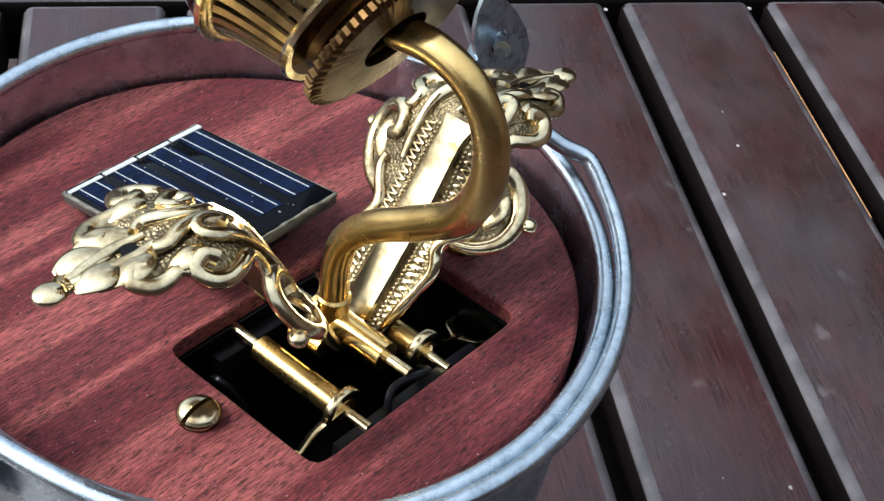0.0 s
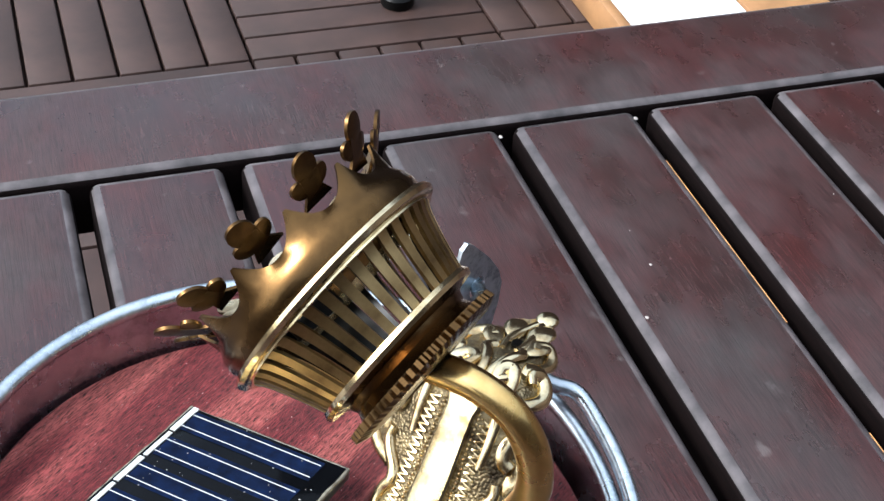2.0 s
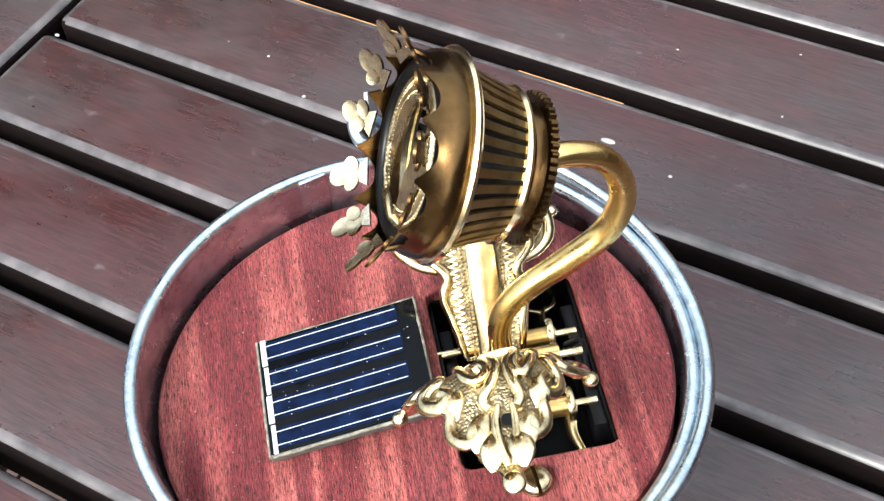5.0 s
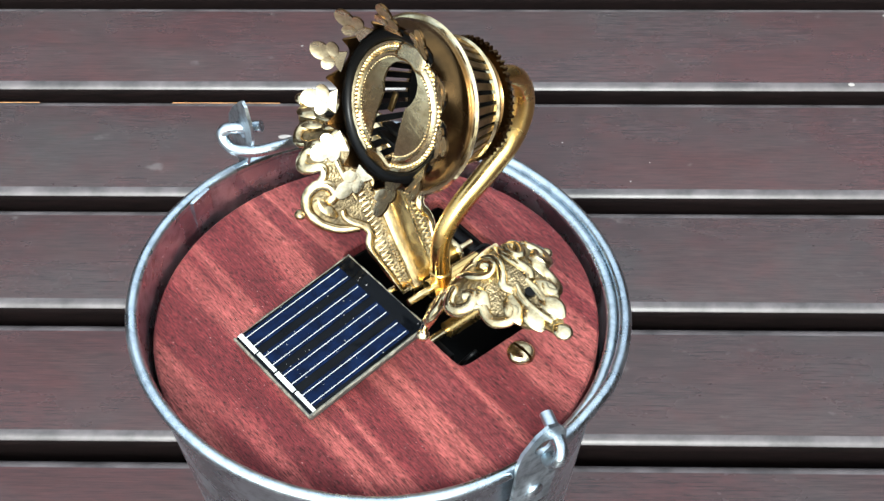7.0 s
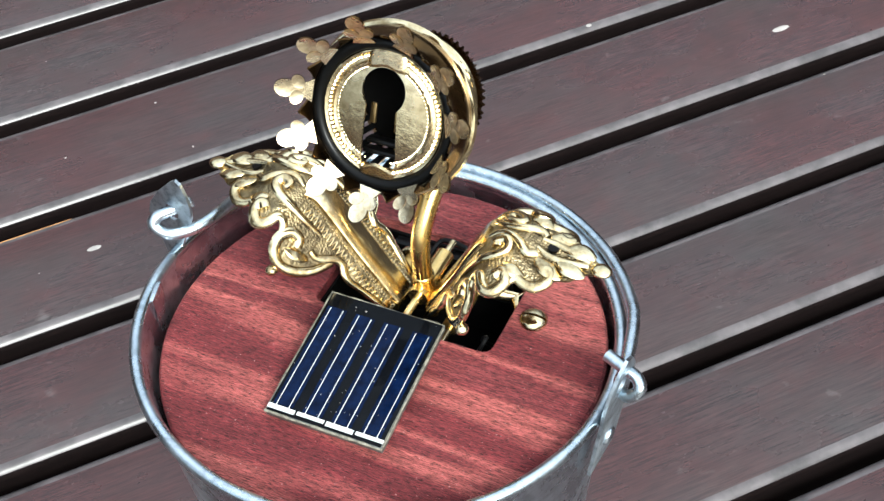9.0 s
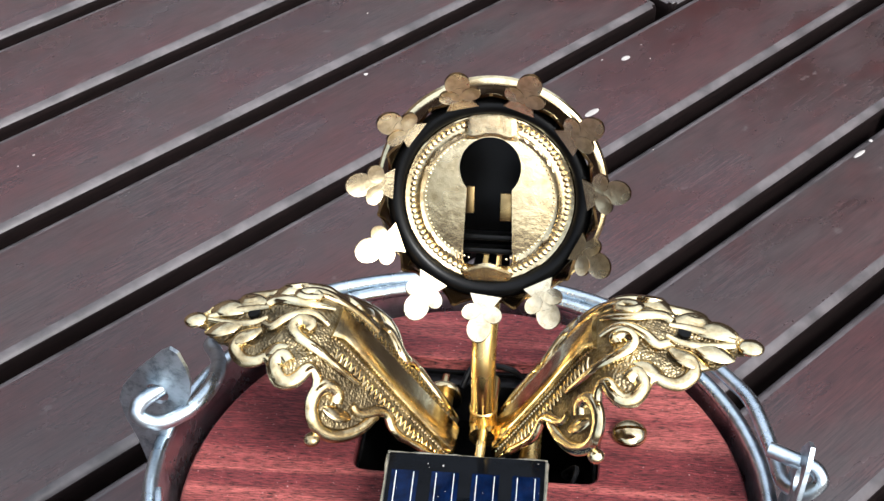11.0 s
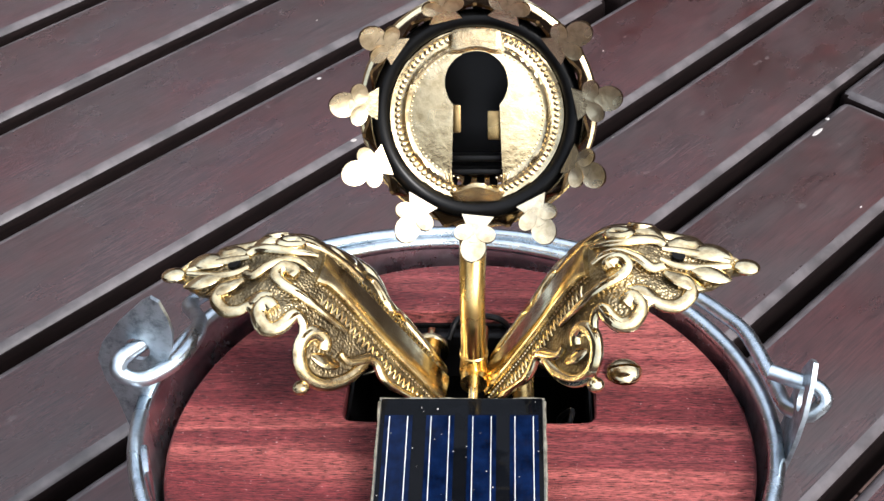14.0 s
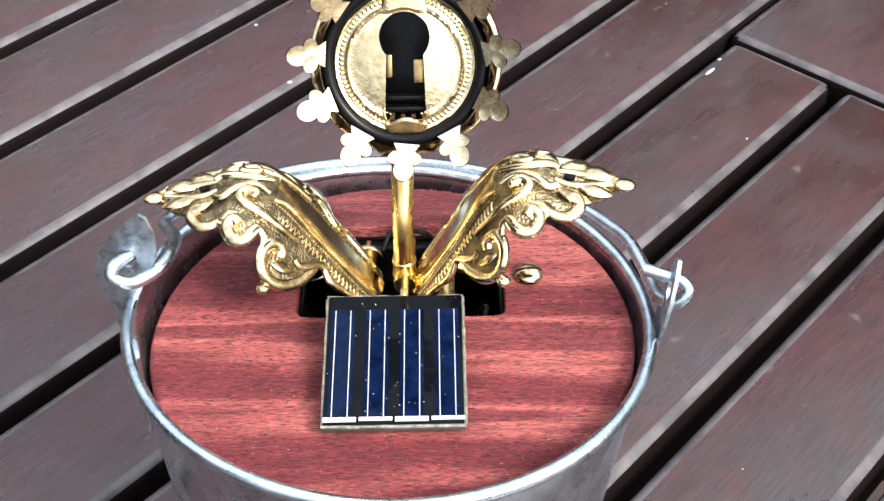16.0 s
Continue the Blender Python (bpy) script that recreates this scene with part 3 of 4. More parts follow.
for x, z, y in ((0.0125, -0.0045, 0.030), (-0.0105, -0.0045, 0.030)):
    bm = bmesh.new()
    lathe(bm, [(0.0022, -0.0009), (0.0046, -0.0009), (0.0048, -0.0006), (0.0048, 0.0006), (0.0046, 0.0009), (0.0022, 0.0009)], 28)
    ob = part("collar", bm, BRASS, mech)
    ob.matrix_local = Matrix.Translation((x, y, z)) @ Matrix.Rotation(radians(90), 4, "X")
    sg = 1 if x > 0 else -1
    bm = bmesh.new()
    tube(bm, smooth_line([(x, y, z), (x + sg * 0.006, y - 0.001, z - 0.003), (x + sg * 0.0125, y + 0.0005, z - 0.004)], 12), lambda f: 0.0026 - 0.0012 * f, 10, 0.4)
    for dy in (0.0045, -0.0045):
        tube(bm, smooth_line([(x + sg * 0.0115, y, z - 0.004), (x + sg * 0.0135, y + dy * 0.8, z - 0.004), (x + sg * 0.0165, y + dy, z - 0.0045)], 9), lambda f: 0.0017 - 0.0011 * f, 8, 0.5)
    part("forked_arm", bm, BRASS, mech)
part("wire", tube(bmesh.new(), smooth_line([(0.022, 0.004, -0.010), (0.024, 0.009, -0.005), (0.021, 0.013, -0.012), (0.026, 0.018, -0.02)], 24), 0.0007, 8), BLACK, mech)
part("wire", tube(bmesh.new(), smooth_line([(-0.006, 0.033, -0.004), (-0.003, 0.037, 0.000), (0.006, 0.036, 0.0005), (0.010, 0.040, -0.008)], 24), 0.0008, 8), BLACK, mech)

# ---- brass flower: stem and head ----
flower = thing("brass_flower", "upcycled brass flower with a keyhole face on a bent brass stem", "sculpture", LEAN)
stem_pts = [(0.001, 0.0155, 0.003), (0.001, 0.0153, 0.010), (0.001, 0.0154, 0.017), (0.001, 0.0175, 0.0235), (0.001, 0.0235, 0.0300), (0.0012, 0.0340, 0.0375), (0.0015, 0.0415, 0.0440), (0.0018, 0.0455, 0.0530), (0.0022, 0.0450, 0.0622), (0.0028, 0.0405, 0.0698), (0.0034, 0.0330, 0.0732), (0.0038, 0.0244, 0.0730)]
part("stem", tube(bmesh.new(), smooth_line(stem_pts, 70), lambda f: 0.0031 - 0.0002 * math.sin(f * 9), 16), BRASS_STEM, flower, "bent golden brass tube")
bm = bmesh.new()
lathe(bm, [(0.0, -0.001), (0.0034, -0.001), (0.0035, 0.0), (0.0031, 0.004), (0.0034, 0.0045), (0.0034, 0.0055), (0.0029, 0.006), (0.0, 0.006)], 24, False)
ob = part("collar", bm, BRASS_STEM, flower)
ob.location = (0.001, 0.0155, 0.002)

TILT = radians(24)
WIDE, DEEP = 1.06, 0.92
head_m = Matrix.Translation((0.0038, 0.0049, 0.0800)) @ Matrix(((1, 0, 0), (0, math.sin(TILT), -math.cos(TILT)), (0, math.cos(TILT), math.sin(TILT)))).to_4x4()
SIZE = Matrix.Diagonal((WIDE, WIDE, DEEP, 1))
NP = 11


def head_part(name, bm, mat, label="", smooth=40):
    ob = part(name, bm, mat, flower, label, smooth)
    ob.matrix_local = head_m @ SIZE
    return ob


def crown_edge(i, a, r, z):
    """Scallops between the petals."""
    if i in (4, 5):
        ph = ((a - math.pi / 2) / (2 * math.pi) * NP + 0.5) % 1.0
        w = abs(ph - 0.5) * 2
        lift = 0.0052 * (1 - min(1.0, w / 0.95)) ** 2.2
        return r + lift * 0.25, z + lift
    return r, z


bm = bmesh.new()
lathe(bm, [(0.0206, 0.0006), (0.0211, 0.0026), (0.0208, 0.0048), (0.0199, 0.0066), (0.0194, 0.0076), (0.0189, 0.0076), (0.0194, 0.0064), (0.0203, 0.0046), (0.0205, 0.0026), (0.0200, 0.0006)], 198, True, crown_edge)
head_part("crown", bm, BRASS_AGED, "scalloped aged brass gallery crown")
bm = bmesh.new()
lathe(bm, [(0.0200, -0.0012), (0.0208, -0.0014), (0.0218, -0.0010), (0.0222, -0.0002), (0.0218, 0.0006), (0.0208, 0.0010), (0.0200, 0.0009)], 96)
head_part("flange", bm, BRASS, "turned brass flange")
bm = bmesh.new()
lathe(bm, [(0.0193, -0.0018), (0.0206, -0.0018), (0.0206, -0.0010), (0.0193, -0.0010)], 96)
lathe(bm, [(0.0148, -0.0162), (0.0160, -0.0164), (0.0164, -0.0156), (0.0160, -0.0147), (0.0150, -0.0145)], 96)
head_part("cage_ring", bm, BRASS)
NB = 38
bm = bmesh.new()
quads = []
for i in range(9):
    f = i / 8
    z = -0.0014 - 0.0138 * f
    r = 0.0202 - 0.0047 * (f ** 0.75)
    w = 0.29 * 2 * math.pi * r / NB
    quads.append([bm.verts.new(p) for p in ((-w, r, z), (w, r, z), (w, r - 0.0007, z), (-w, r - 0.0007, z))])
for a, b in zip(quads, quads[1:]):
    for k in range(4):
        bm.faces.new((a[k], a[(k + 1) % 4], b[(k + 1) % 4], b[k]))
bm.faces.new(quads[0])
bm.faces.new(quads[-1])
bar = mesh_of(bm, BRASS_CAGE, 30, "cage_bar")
# inner bar faces are black: shade of the hollow head put in as colour
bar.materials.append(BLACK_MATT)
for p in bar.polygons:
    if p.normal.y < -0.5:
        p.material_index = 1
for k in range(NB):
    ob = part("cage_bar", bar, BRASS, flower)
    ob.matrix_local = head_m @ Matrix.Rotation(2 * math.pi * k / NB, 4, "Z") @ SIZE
bm = bmesh.new()
lathe(bm, [(0.0150, -0.0160), (0.0128, -0.0172), (0.0122, -0.0188), (0.0128, -0.0204), (0.0140, -0.0213), (0.0132, -0.0215), (0.0118, -0.0200), (0.0114, -0.0188), (0.0120, -0.0172), (0.0142, -0.0158)], 64)
head_part("neck", bm, BRASS_AGED, "dark tarnished brass neck")
NT = 56


def teeth(i, a, r, z):
    return (r + (0.0006 if math.cos(a * NT) > 0 else -0.0002), z) if i in (1, 2) else (r, z)


bm = bmesh.new()
lathe(bm, [(0.0125, -0.0209), (0.0152, -0.0208), (0.0154, -0.0224), (0.0140, -0.0232), (0.0060, -0.0236), (0.0060, -0.0226), (0.0125, -0.0222)], NT * 4, True, teeth)
head_part("gear_ring", bm, BRASS_AGED, "toothed aged brass burner ring", 30)

# added disc, black in place of the dark hollow behind the keyhole
bm = bmesh.new()
lathe(bm, [(0.0, -0.0146), (0.0146, -0.0146), (0.0146, -0.0154), (0.0, -0.0154)], 48, False)
head_part("inner_disc", bm, BLACK_MATT, "added black disc that keeps the cage dark inside")
# black lining and the keyhole escutcheon inside the crown
bm = bmesh.new()
lathe(bm, [(0.0176 + 0.0016 * math.cos(a), 0.0060 + 0.0018 * math.sin(a)) for a in (2 * math.pi * k / 14 for k in range(14))], 80)
head_part("lining", bm, BLACK_MATT, "black rubber lining ring")


def in_keyhole(x, y):
    if x * x + (y - 0.0060) ** 2 < 0.0057 ** 2:
        return True
    if -0.0128 < y < 0.004:
        return abs(x) < 0.0041 + (0.004 - y) * 0.0006 / 0.0168
    return False


PC = Vector((0.0, 0.0005))
NK = 120
keyring = []
for k in range(NK):
    a = 2 * math.pi * k / NK
    d = 0.0
    while in_keyhole(PC.x + d * math.cos(a), PC.y + d * math.sin(a)):
        d += 0.00005
    keyring.append((a, d))
bm = bmesh.new()
PR = 0.0162


def plate_z(r):
    ridge = sum(h * math.exp(-((r - c) / w) ** 2) for c, w, h in ((0.0130, 0.00035, 0.0006), (0.0157, 0.00050, 0.0007)))
    return 0.0080 - 0.0022 * (r / PR) ** 2 + ridge


rings = []
NRG = 26
for j in range(NRG + 1):
    f = j / NRG
    ring = []
    for a, d in keyring:
        dirv = Vector((math.cos(a), math.sin(a)))
        p = PC.dot(dirv)
        outer = -p + math.sqrt(p * p - PC.dot(PC) + PR * PR)
        q = PC + dirv * (d + (outer - d) * f)
        ring.append(bm.verts.new((q.x, q.y, plate_z(q.length))))
    rings.append(ring)
under = [[bm.verts.new(v.co - Vector((0, 0, 0.0007))) for v in ring] for ring in (rings[0], rings[-1])]
strip = [under[0]] + rings + [under[1]]
for a, b in zip(strip, strip[1:]):
    for k in range(NK):
        bm.faces.new((a[k], a[(k + 1) % NK], b[(k + 1) % NK], b[k]))
head_part("escutcheon", bm, BRASS_PLATE, "domed brass keyhole plate")
bm = bmesh.new()
for k in range(84):
    a = 2 * math.pi * k / 84
    if abs(math.cos(a)) > 0.28:
        ball(bm, (0.0145 * math.cos(a), 0.0145 * math.sin(a), plate_z(0.0145) + 0.0001), 0.00058, 1)
        ball(bm, (0.0120 * math.cos(a), 0.0120 * math.sin(a), plate_z(0.0120) - 0.00005), 0.00026, 1)
head_part("beading", bm, BRASS, "rings of fine brass beading")
for sg in (1, -1):
    # flat shouldered lugs that break the beaded ring above and below the keyhole
    bm = bmesh.new()
    cols = []
    for i in range(13):
        x = -0.0050 + 0.0100 * i / 12
        lo = max(math.sqrt(max(0.0, 0.0059 ** 2 - x * x)) + 0.0060, 0.0112) if sg > 0 else 0.0131 - 0.0008 * math.cos(x * 620)
        hi = math.sqrt(0.0165 ** 2 - x * x) - (0.0006 if abs(x) > 0.0042 else 0.0)
        col = []
        for j in range(7):
            y = lo + (hi - lo) * j / 6
            lift = 0.0007 if 0 < i < 12 and 0 < j < 6 else 0.0
            col.append(bm.verts.new((x, sg * y, 0.0080 - 0.0022 * ((x * x + y * y) / PR ** 2) + 0.0004 + lift)))
        cols.append(col)
    for a, b in zip(cols, cols[1:]):
        for j in range(6):
            bm.faces.new((a[j], a[j + 1], b[j + 1], b[j]))
    bmesh.ops.solidify(bm, geom=list(bm.faces), thickness=0.0005)
    head_part("mounting_tab", bm, BRASS_PLATE)
# tongues of the lock behind the keyhole, and black ledges below them
for x0, x1, y0, y1, z in ((-0.0046, -0.0030, -0.0036, 0.0016, 0.0036), (0.0018, 0.0046, -0.0050, 0.0004, 0.0030)):
    head_part("lock_tongue", box(bmesh.new(), x0, x1, y0, y1, z - 0.0010, z, 0.0003), BRASS_CAGE)
for y0, z in ((-0.0080, 0.0020), (-0.0104, 0.0030)):
    head_part("lock_ledge", box(bmesh.new(), -0.0060, 0.0060, y0 - 0.0012, y0, z - 0.004, z, 0.0004), BLACK_MATT)

# trefoil petals
bm = bmesh.new()


def leaflet(bm, cx, cy, r, lift, turn=0.0):
    top, low = [], []
    n = 16
    for k in range(n):
        a = 2 * math.pi * k / n
        x, y = r * math.cos(a), 1.2 * r * math.sin(a)
        x, y = x * math.cos(turn) - y * math.sin(turn), x * math.sin(turn) + y * math.cos(turn)
        z = lift + 26 * ((cx + x) ** 2)
        top.append(bm.verts.new((cx + x, cy + y, z + 0.0001)))
        low.append(bm.verts.new((cx + x, cy + y, z - 0.00045)))
    mt = bm.verts.new((cx, cy, lift + 26 * cx * cx - 0.0002))
    ml = bm.verts.new((cx, cy, lift + 26 * cx * cx - 0.0007))
    for k in range(n):
        j = (k + 1) % n
        bm.faces.new((top[k], top[j], mt))
        bm.faces.new((low[j], low[k], ml))
        bm.faces.new((top[k], low[k], low[j], top[j]))


leaflet(bm, 0, 0.0052, 0.0023, 0.0)
leaflet(bm, -0.0020, 0.0022, 0.0016, 0.00012, radians(55))
leaflet(bm, 0.0020, 0.0022, 0.0016, 0.00006, radians(-55))
neck = [(-0.0030, -0.0016), (0.0030, -0.0016), (0.0017, 0.0008), (0.0019, 0.0040), (-0.0019, 0.0040), (-0.0017, 0.0008)]
a = [bm.verts.new((x, y, 0.00002)) for x, y in neck]
b = [bm.verts.new((x, y, -0.0005)) for x, y in neck]
bm.faces.new(a)
bm.faces.new(b[::-1])
for k in range(6):
    bm.faces.new((a[k], b[k], b[(k + 1) % 6], a[(k + 1) % 6]))
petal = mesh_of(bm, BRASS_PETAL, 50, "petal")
# backs and rims take the darker brass of the crown
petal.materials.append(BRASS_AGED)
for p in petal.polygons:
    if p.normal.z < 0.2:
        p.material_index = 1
rnd = random.Random(4)
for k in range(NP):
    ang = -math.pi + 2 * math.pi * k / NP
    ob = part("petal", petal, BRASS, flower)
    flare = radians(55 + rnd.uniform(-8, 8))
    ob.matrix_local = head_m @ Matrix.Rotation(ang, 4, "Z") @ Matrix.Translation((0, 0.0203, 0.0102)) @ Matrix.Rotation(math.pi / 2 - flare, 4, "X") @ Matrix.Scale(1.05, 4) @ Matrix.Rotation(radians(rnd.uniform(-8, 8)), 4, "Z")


# ---- ornate brass leaves ----
PROFILE = [(0.0050, -0.0040), (0.0105, 0.0050), (0.0172, 0.0165), (0.0250, 0.0305), (0.0310, 0.0372), (0.0390, 0.0385), (0.0475, 0.0365), (0.0620, 0.0350)]
fine = smooth_line([(o, 0, z) for o, z in PROFILE], 400)
arc = [0.0]
for p, q in zip(fine, fine[1:]):
    arc.append(arc[-1] + (q - p).length)
LEN = arc[-1]
WIDTH = [(0, 0.0075), (0.008, 0.0090), (0.014, 0.0105), (0.018, 0.0113), (0.0215, 0.0095), (0.0245, 0.0115), (0.027, 0.0172), (0.031, 0.0212), (0.036, 0.0226), (0.0405, 0.0208), (0.0425, 0.0155), (0.046, 0.0140), (0.050, 0.0158), (0.0545, 0.0183), (0.059, 0.0170), (0.0615, 0.0120), (0.064, 0.0125), (0.067, 0.0120), (0.070, 0.0085), (0.073, 0.0070), (0.076, 0.0054), (0.078, 0.0028), (LEN, 0.0016)]
ARCH, ROLL = 13.0, 0.156
FRONT = 1.0


def half_width(u):
    for (a, x), (b, y) in zip(WIDTH, WIDTH[1:]):
        if u <= b:
            f = (u - a) / (b - a)
            f = f * f * (3 - 2 * f)
            return x + (y - x) * f
    return WIDTH[-1][1]


def on_leaf(u, v, lift=0.0):
    """A place on the arched leaf: u along it, v across, lift above its face."""
    u = min(max(u, 0.0), LEN)
    i = min(int(np.searchsorted(arc, u)), len(fine) - 2)
    i = max(i, 1)
    f = (u - arc[i - 1]) / max(arc[i] - arc[i - 1], 1e-9)
    p = fine[i - 1].lerp(fine[i], f)
    t = (fine[i + 1] - fine[i - 1]).normalized()
    nrm = Vector((-t.z, 0, t.x))
    # the rear edge is bent further down than the front one
    bend = 0.0
    if v * FRONT < 0:
        bend = 0.2 + 0.8 * min(1.0, max(0.0, (u - 0.028) / 0.018))
    q = p + nrm * (lift - (ARCH + 9.0 * bend) * v * v - ROLL * FRONT * v)
    return Vector((q.x, v * (1 - 0.36 * bend), q.z))


def relief(u, v, w):
    """Ribs of the foliage on the outer part, a shallow field beside the band."""
    edge = abs(w) ** 4 * 0.0007
    if u > 0.047:
        rib = math.cos(abs(v) * 1000 - (u - 0.047) * 140)
        return edge + 0.00040 * rib * min(1, (u - 0.047) / 0.006)
    return edge


def leaf(m, label, front):
    global FRONT
    FRONT = front
    lf = thing("brass_leaf", label, "ornament", m, "brass leaves beside the flower")
    NU, NV = 110, 28
    bm = bmesh.new()
    tops, lows = [], []
    for i in range(NU + 1):
        u = LEN * i / NU
        h = half_width(u)
        tops.append([bm.verts.new(on_leaf(u, h * w, relief(u, h * w, w))) for w in (2 * j / NV - 1 for j in range(NV + 1))])
        lows.append([bm.verts.new(on_leaf(u, h * w, relief(u, h * w, w) - 0.0007)) for w in (2 * j / NV - 1 for j in range(NV + 1))])
    for i in range(NU):
        for j in range(NV):
            bm.faces.new((tops[i][j], tops[i][j + 1], tops[i + 1][j + 1], tops[i + 1][j]))
            bm.faces.new((lows[i][j], lows[i + 1][j], lows[i + 1][j + 1], lows[i][j + 1]))
        for j in (0, NV):
            bm.faces.new((tops[i][j], tops[i + 1][j], lows[i + 1][j], lows[i][j]))
    for i in (0, NU):
        for j in range(NV):
            bm.faces.new((tops[i][j], tops[i][j + 1], lows[i][j + 1], lows[i][j]))
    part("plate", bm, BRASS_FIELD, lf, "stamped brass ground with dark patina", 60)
    # smooth band down the middle
    bm = bmesh.new()
    rows_ = []
    for i in range(41):
        u = 0.0005 + 0.0450 * i / 40
        hw = 0.0040 if u < 0.042 else 0.0040 * (1 + 0.30 * (u - 0.042) / 0.003)
        rows_.append([bm.verts.new(on_leaf(u, v, z)) for v, z in ((-hw, 0.0), (-hw, 0.0012), (-hw * 0.85, 0.0016), (0, 0.0016), (hw * 0.85, 0.0016), (hw, 0.0012), (hw, 0.0))])
    for a, b in zip(rows_, rows_[1:]):
        for k in range(6):
            bm.faces.new((a[k], a[k + 1], b[k + 1], b[k]))
    bm.faces.new(rows_[0])
    bm.faces.new(rows_[-1])
    part("band", bm, BRASS, lf, "smooth polished brass band")
    # beading beside the band
    bm = bmesh.new()
    for sg in (1, -1):
        u = 0.001
        while u < 0.0455:
            ball(bm, on_leaf(u, sg * 0.0051, 0.0004), 0.00042, 1)
            u += 0.00105
    part("beading", bm, BRASS, lf, "rows of small brass beads")
    bm = bmesh.new()
    for sg in (1, -1):
        for k in range(24):
            u = 0.0030 + 0.00165 * k
            for u0, u1 in ((u, u + 0.0008), (u + 0.0016, u + 0.0008)):
                tube(bm, [on_leaf(u0, sg * 0.0062, 0.0003), on_leaf((u0 + u1) / 2, sg * 0.0074, 0.0005), on_leaf(u1, sg * 0.0087, 0.0003)], 0.00028, 6)
    part("zigzag", bm, BRASS, lf, "zigzag rows stamped beside the band")
    for sg in (1, -1):
        for pts, r0, r1 in SCROLLS + FINE_SCROLLS:
            line = [on_leaf(u, sg * v, 0.0006) for u, v, _ in smooth_line([(u, v, 0) for u, v in pts], 34)]
            part("scroll", tube(bmesh.new(), line, lambda f: r0 + (r1 - r0) * f + 0.0004 * math.sin(math.pi * f), 10, 0.75, True, on_leaf(*pts[0], 0.01) - on_leaf(*pts[0], 0)), BRASS, lf)
        for u0, v0, u1, v1, r in LOBES:
            line = [on_leaf(u0 + (u1 - u0) * f, sg * (v0 + (v1 - v0) * f + 0.0006 * math.sin(math.pi * f)), 0.0004 + 0.0005 * math.sin(math.pi * f)) for f in (k / 14 for k in range(15))]
            part("lobe", tube(bmesh.new(), line, lambda f: 0.0003 + 1.2 * r * math.sin(math.pi * min(1, 0.06 + f * 0.92)) ** 0.75, 14, 0.30, True, on_leaf(u0, 0, 0.01) - on_leaf(u0, 0, 0)), BRASS, lf)
        part("bob", ball(bmesh.new(), on_leaf(0.0345, sg * 0.0242, 0.0002), 0.0019, 3, (1, 1, 0.8)), BRASS, lf)
    part("tip", ball(bmesh.new(), on_leaf(LEN, 0, 0.0002), 0.0026, 3, (1.15, 1, 0.45)), BRASS, lf)
    hole_bm = bmesh.new()
    n0, n1 = on_leaf(0.0659, 0, 0.0002), on_leaf(0.0659, 0, 0.0010)
    rod(hole_bm, n0, n1, 0.0015, 16, 0.0001)
    part("nail_hole", hole_bm, BLACK_MATT, lf, "dark nail hole")
    part("hinge_lug", rod(bmesh.new(), on_leaf(0.0, -0.004, -0.0012), on_leaf(0.0, 0.004, -0.0012), 0.0022), BRASS_STEM, lf)
    return lf


SCROLLS = [
    ([(0.0245, 0.0115), (0.0262, 0.0165), (0.0300, 0.0206), (0.0350, 0.0222), (0.0398, 0.0208), (0.0416, 0.0178), (0.0400, 0.0150), (0.0368, 0.0145), (0.0355, 0.0163)], 0.0013, 0.0017),
    ([(0.0130, 0.0100), (0.0165, 0.0108), (0.0190, 0.0104), (0.0215, 0.0092), (0.0240, 0.0098), (0.0264, 0.0122), (0.0290, 0.0140), (0.0315, 0.0138)], 0.0012, 0.0011),
    ([(0.0415, 0.0182), (0.0435, 0.0150), (0.0475, 0.0142), (0.0510, 0.0166), (0.0548, 0.0180), (0.0585, 0.0168), (0.0596, 0.0140), (0.0570, 0.0124), (0.0552, 0.0140)], 0.0012, 0.0018),
    ([(0.0598, 0.0150), (0.0618, 0.0122), (0.0645, 0.0124), (0.0672, 0.0118), (0.0692, 0.0090), (0.0680, 0.0066), (0.0660, 0.0074)], 0.0011, 0.0016),
]
FINE_SCROLLS = [
    ([(0.0330, 0.0092), (0.0395, 0.0100), (0.0460, 0.0100), (0.0520, 0.0088), (0.0550, 0.0062), (0.0535, 0.0040), (0.0510, 0.0050), (0.0518, 0.0066)], 0.0009, 0.0016),
    ([(0.0470, 0.0030), (0.0520, 0.0014), (0.0570, 0.0030), (0.0605, 0.0048), (0.0628, 0.0036)], 0.0007, 0.0012),
    ([(0.0010, 0.0075), (0.0070, 0.0086), (0.0130, 0.0100)], 0.0007, 0.0010),
    ([(0.0620, 0.0018), (0.0660, 0.0026), (0.0710, 0.0022), (0.0770, 0.0006)], 0.0006, 0.0008),
]
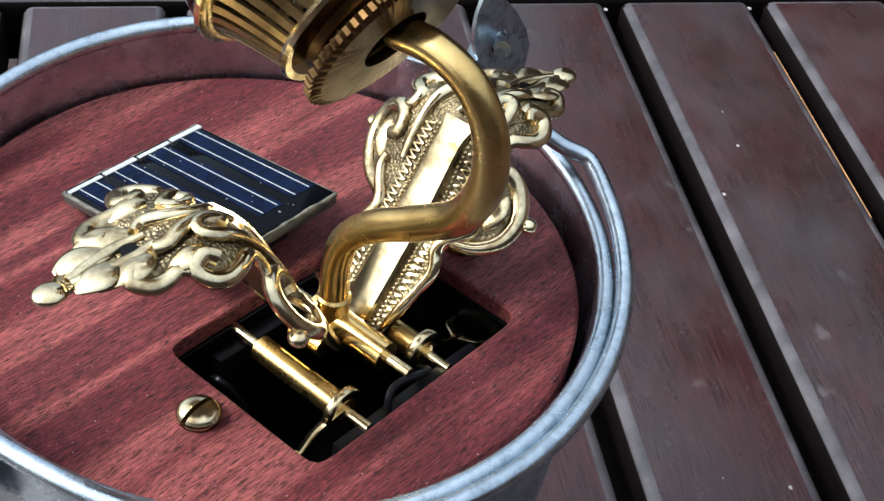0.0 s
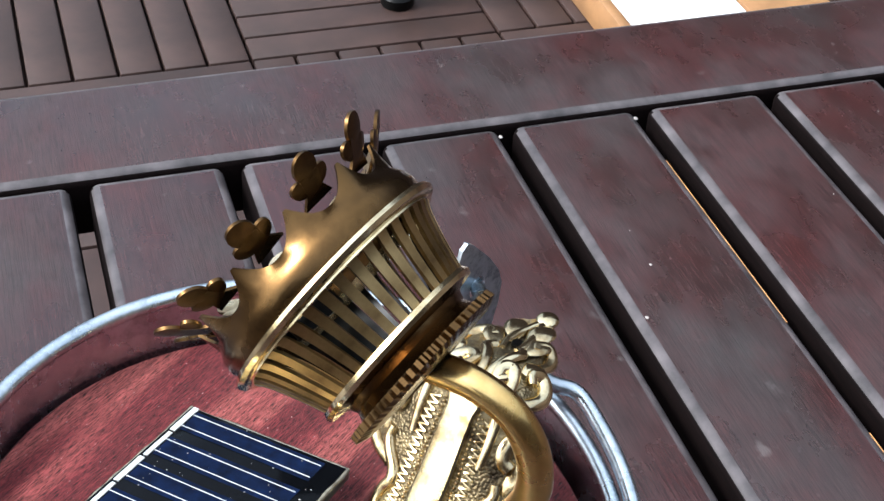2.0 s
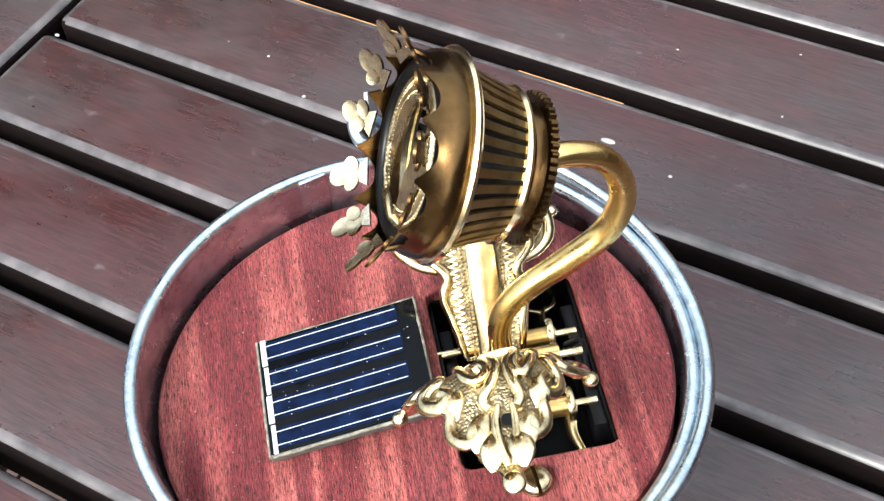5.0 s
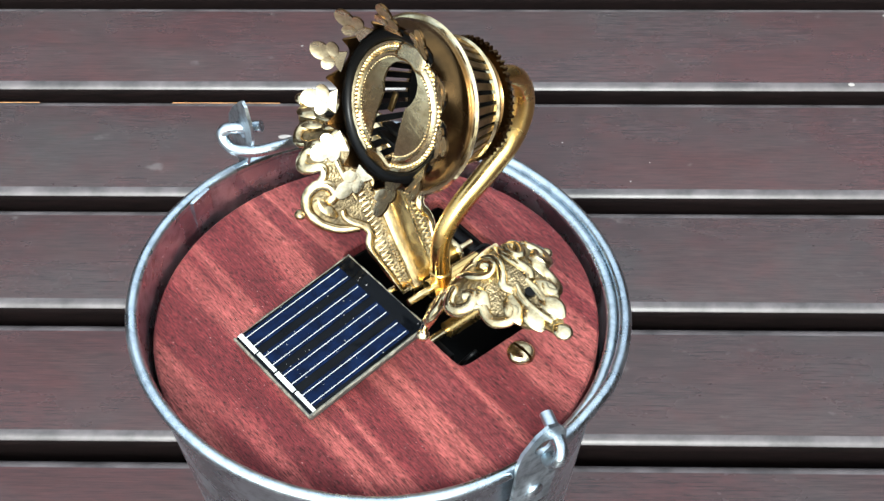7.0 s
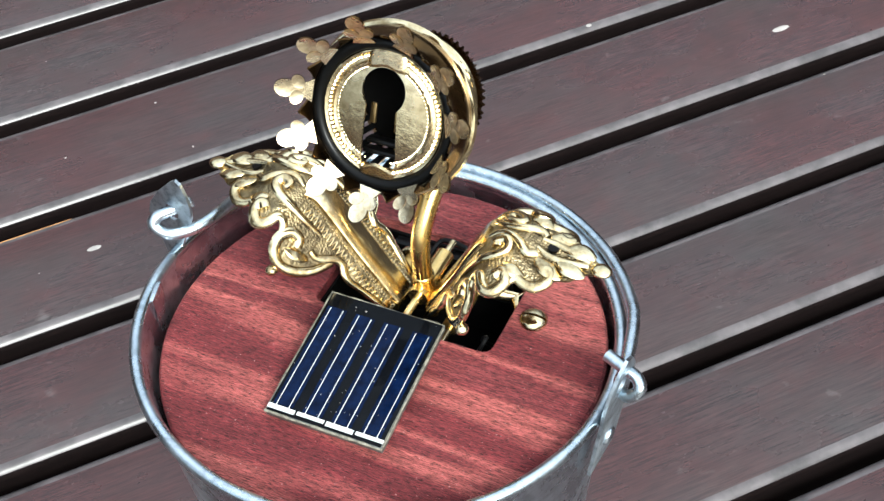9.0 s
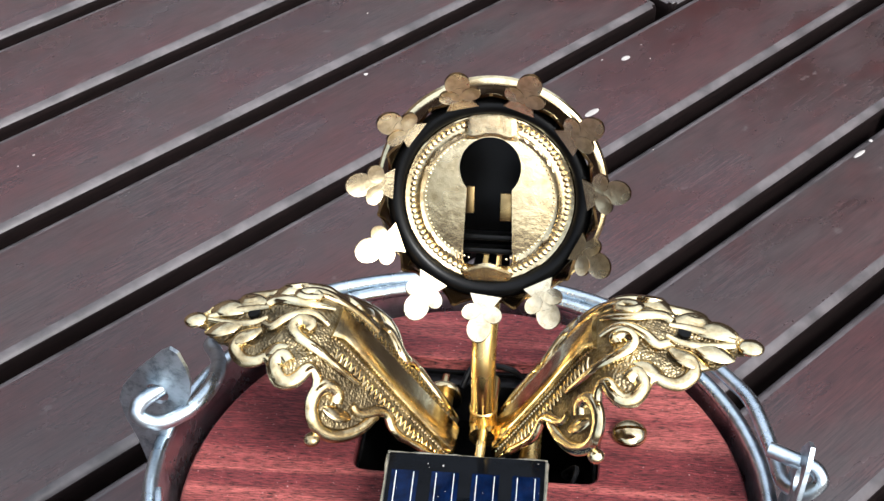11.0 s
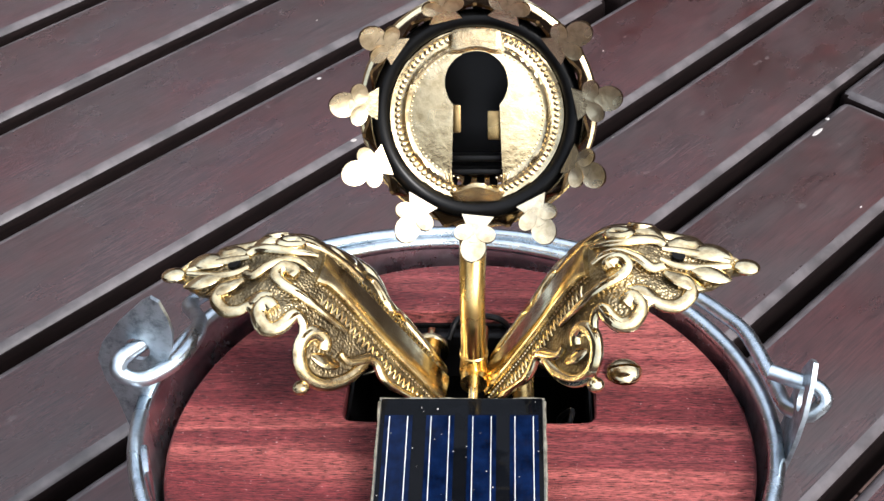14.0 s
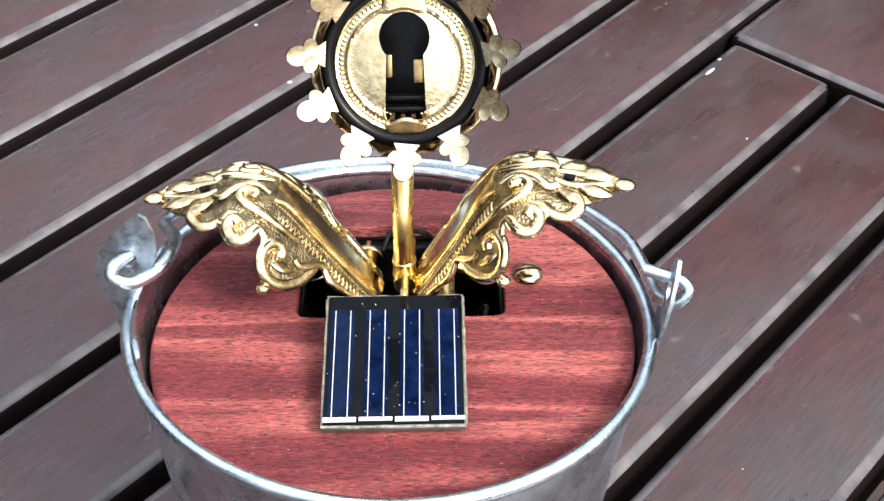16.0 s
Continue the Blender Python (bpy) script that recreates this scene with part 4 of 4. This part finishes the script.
LOBES = [(0.0635, 0.0046, 0.0722, 0.0070, 0.0020), (0.0685, 0.0022, 0.0775, 0.0040, 0.0021), (0.0560, 0.0100, 0.0635, 0.0108, 0.0016), (0.0300, 0.0158, 0.0375, 0.0186, 0.0014)]
DROOP = Matrix.Rotation(radians(4.8), 4, "Y") @ Matrix.Rotation(radians(1.3), 4, "X")
LEAF_R = LEAN @ Matrix.Translation((-0.0009, 0.0150, 0.0025)) @ Matrix.Rotation(radians(-6.5), 4, "Z") @ Matrix.Rotation(radians(-0.9), 4, "Y")
LEAF_L = LEAN @ Matrix.Translation((-0.0018, 0.0150, 0)) @ Matrix.Rotation(math.pi, 4, "Z") @ DROOP
leaf(LEAF_R, "ornate stamped brass leaf arching towards the bucket rim", -1.0)
leaf(LEAF_L, "ornate stamped brass leaf beside the holed bucket ear", 1.0)

# ---- pale crumbs on the table ----
rnd = random.Random(11)
bm = bmesh.new()
for k in range(55):
    x, y = rnd.uniform(S_A + 0.01, S_B - 0.01), None
    row = rnd.randint(-5, 7)
    y = K0 + row * PITCH + rnd.uniform(0.005, PITCH - GAP - 0.005)
    r = rnd.choice((0.0003, 0.0003, 0.0004, 0.0005, 0.0007))
    ball(bm, (x, y, r * 0.4), r, 1, (rnd.uniform(0.8, 2.2), 1, 0.6))
# larger flecks of dried paint and dust, some drawn out along the grain
for x, y, long, wide in ((0.209, 0.2655, 0.0016, 0.0013), (0.296, 0.217, 0.0050, 0.0018), (0.379, 0.110, 0.0012, 0.0010), (0.366, 0.1075, 0.0045, 0.0011), (0.235, 0.318, 0.0013, 0.0010), (-0.211, 0.195, 0.0010, 0.0008), (-0.0367, 0.2195, 0.0009, 0.0008), (-0.07, 0.2275, 0.0035, 0.0015), (0.345, 0.238, 0.0030, 0.0016), (-0.352, 0.180, 0.0014, 0.0010), (-0.352, 0.252, 0.0015, 0.0010)):
    ball(bm, (x, y, 0.0), 1.0, 2, (long, wide, 0.00025))
crumbs = new("crumbs", mesh_of(bm, DUST, 0))
crumbs.matrix_world = table_m
tagged(crumbs, "scattered pale dust crumbs on the dark table slats", "crumbs", kind="stuff")
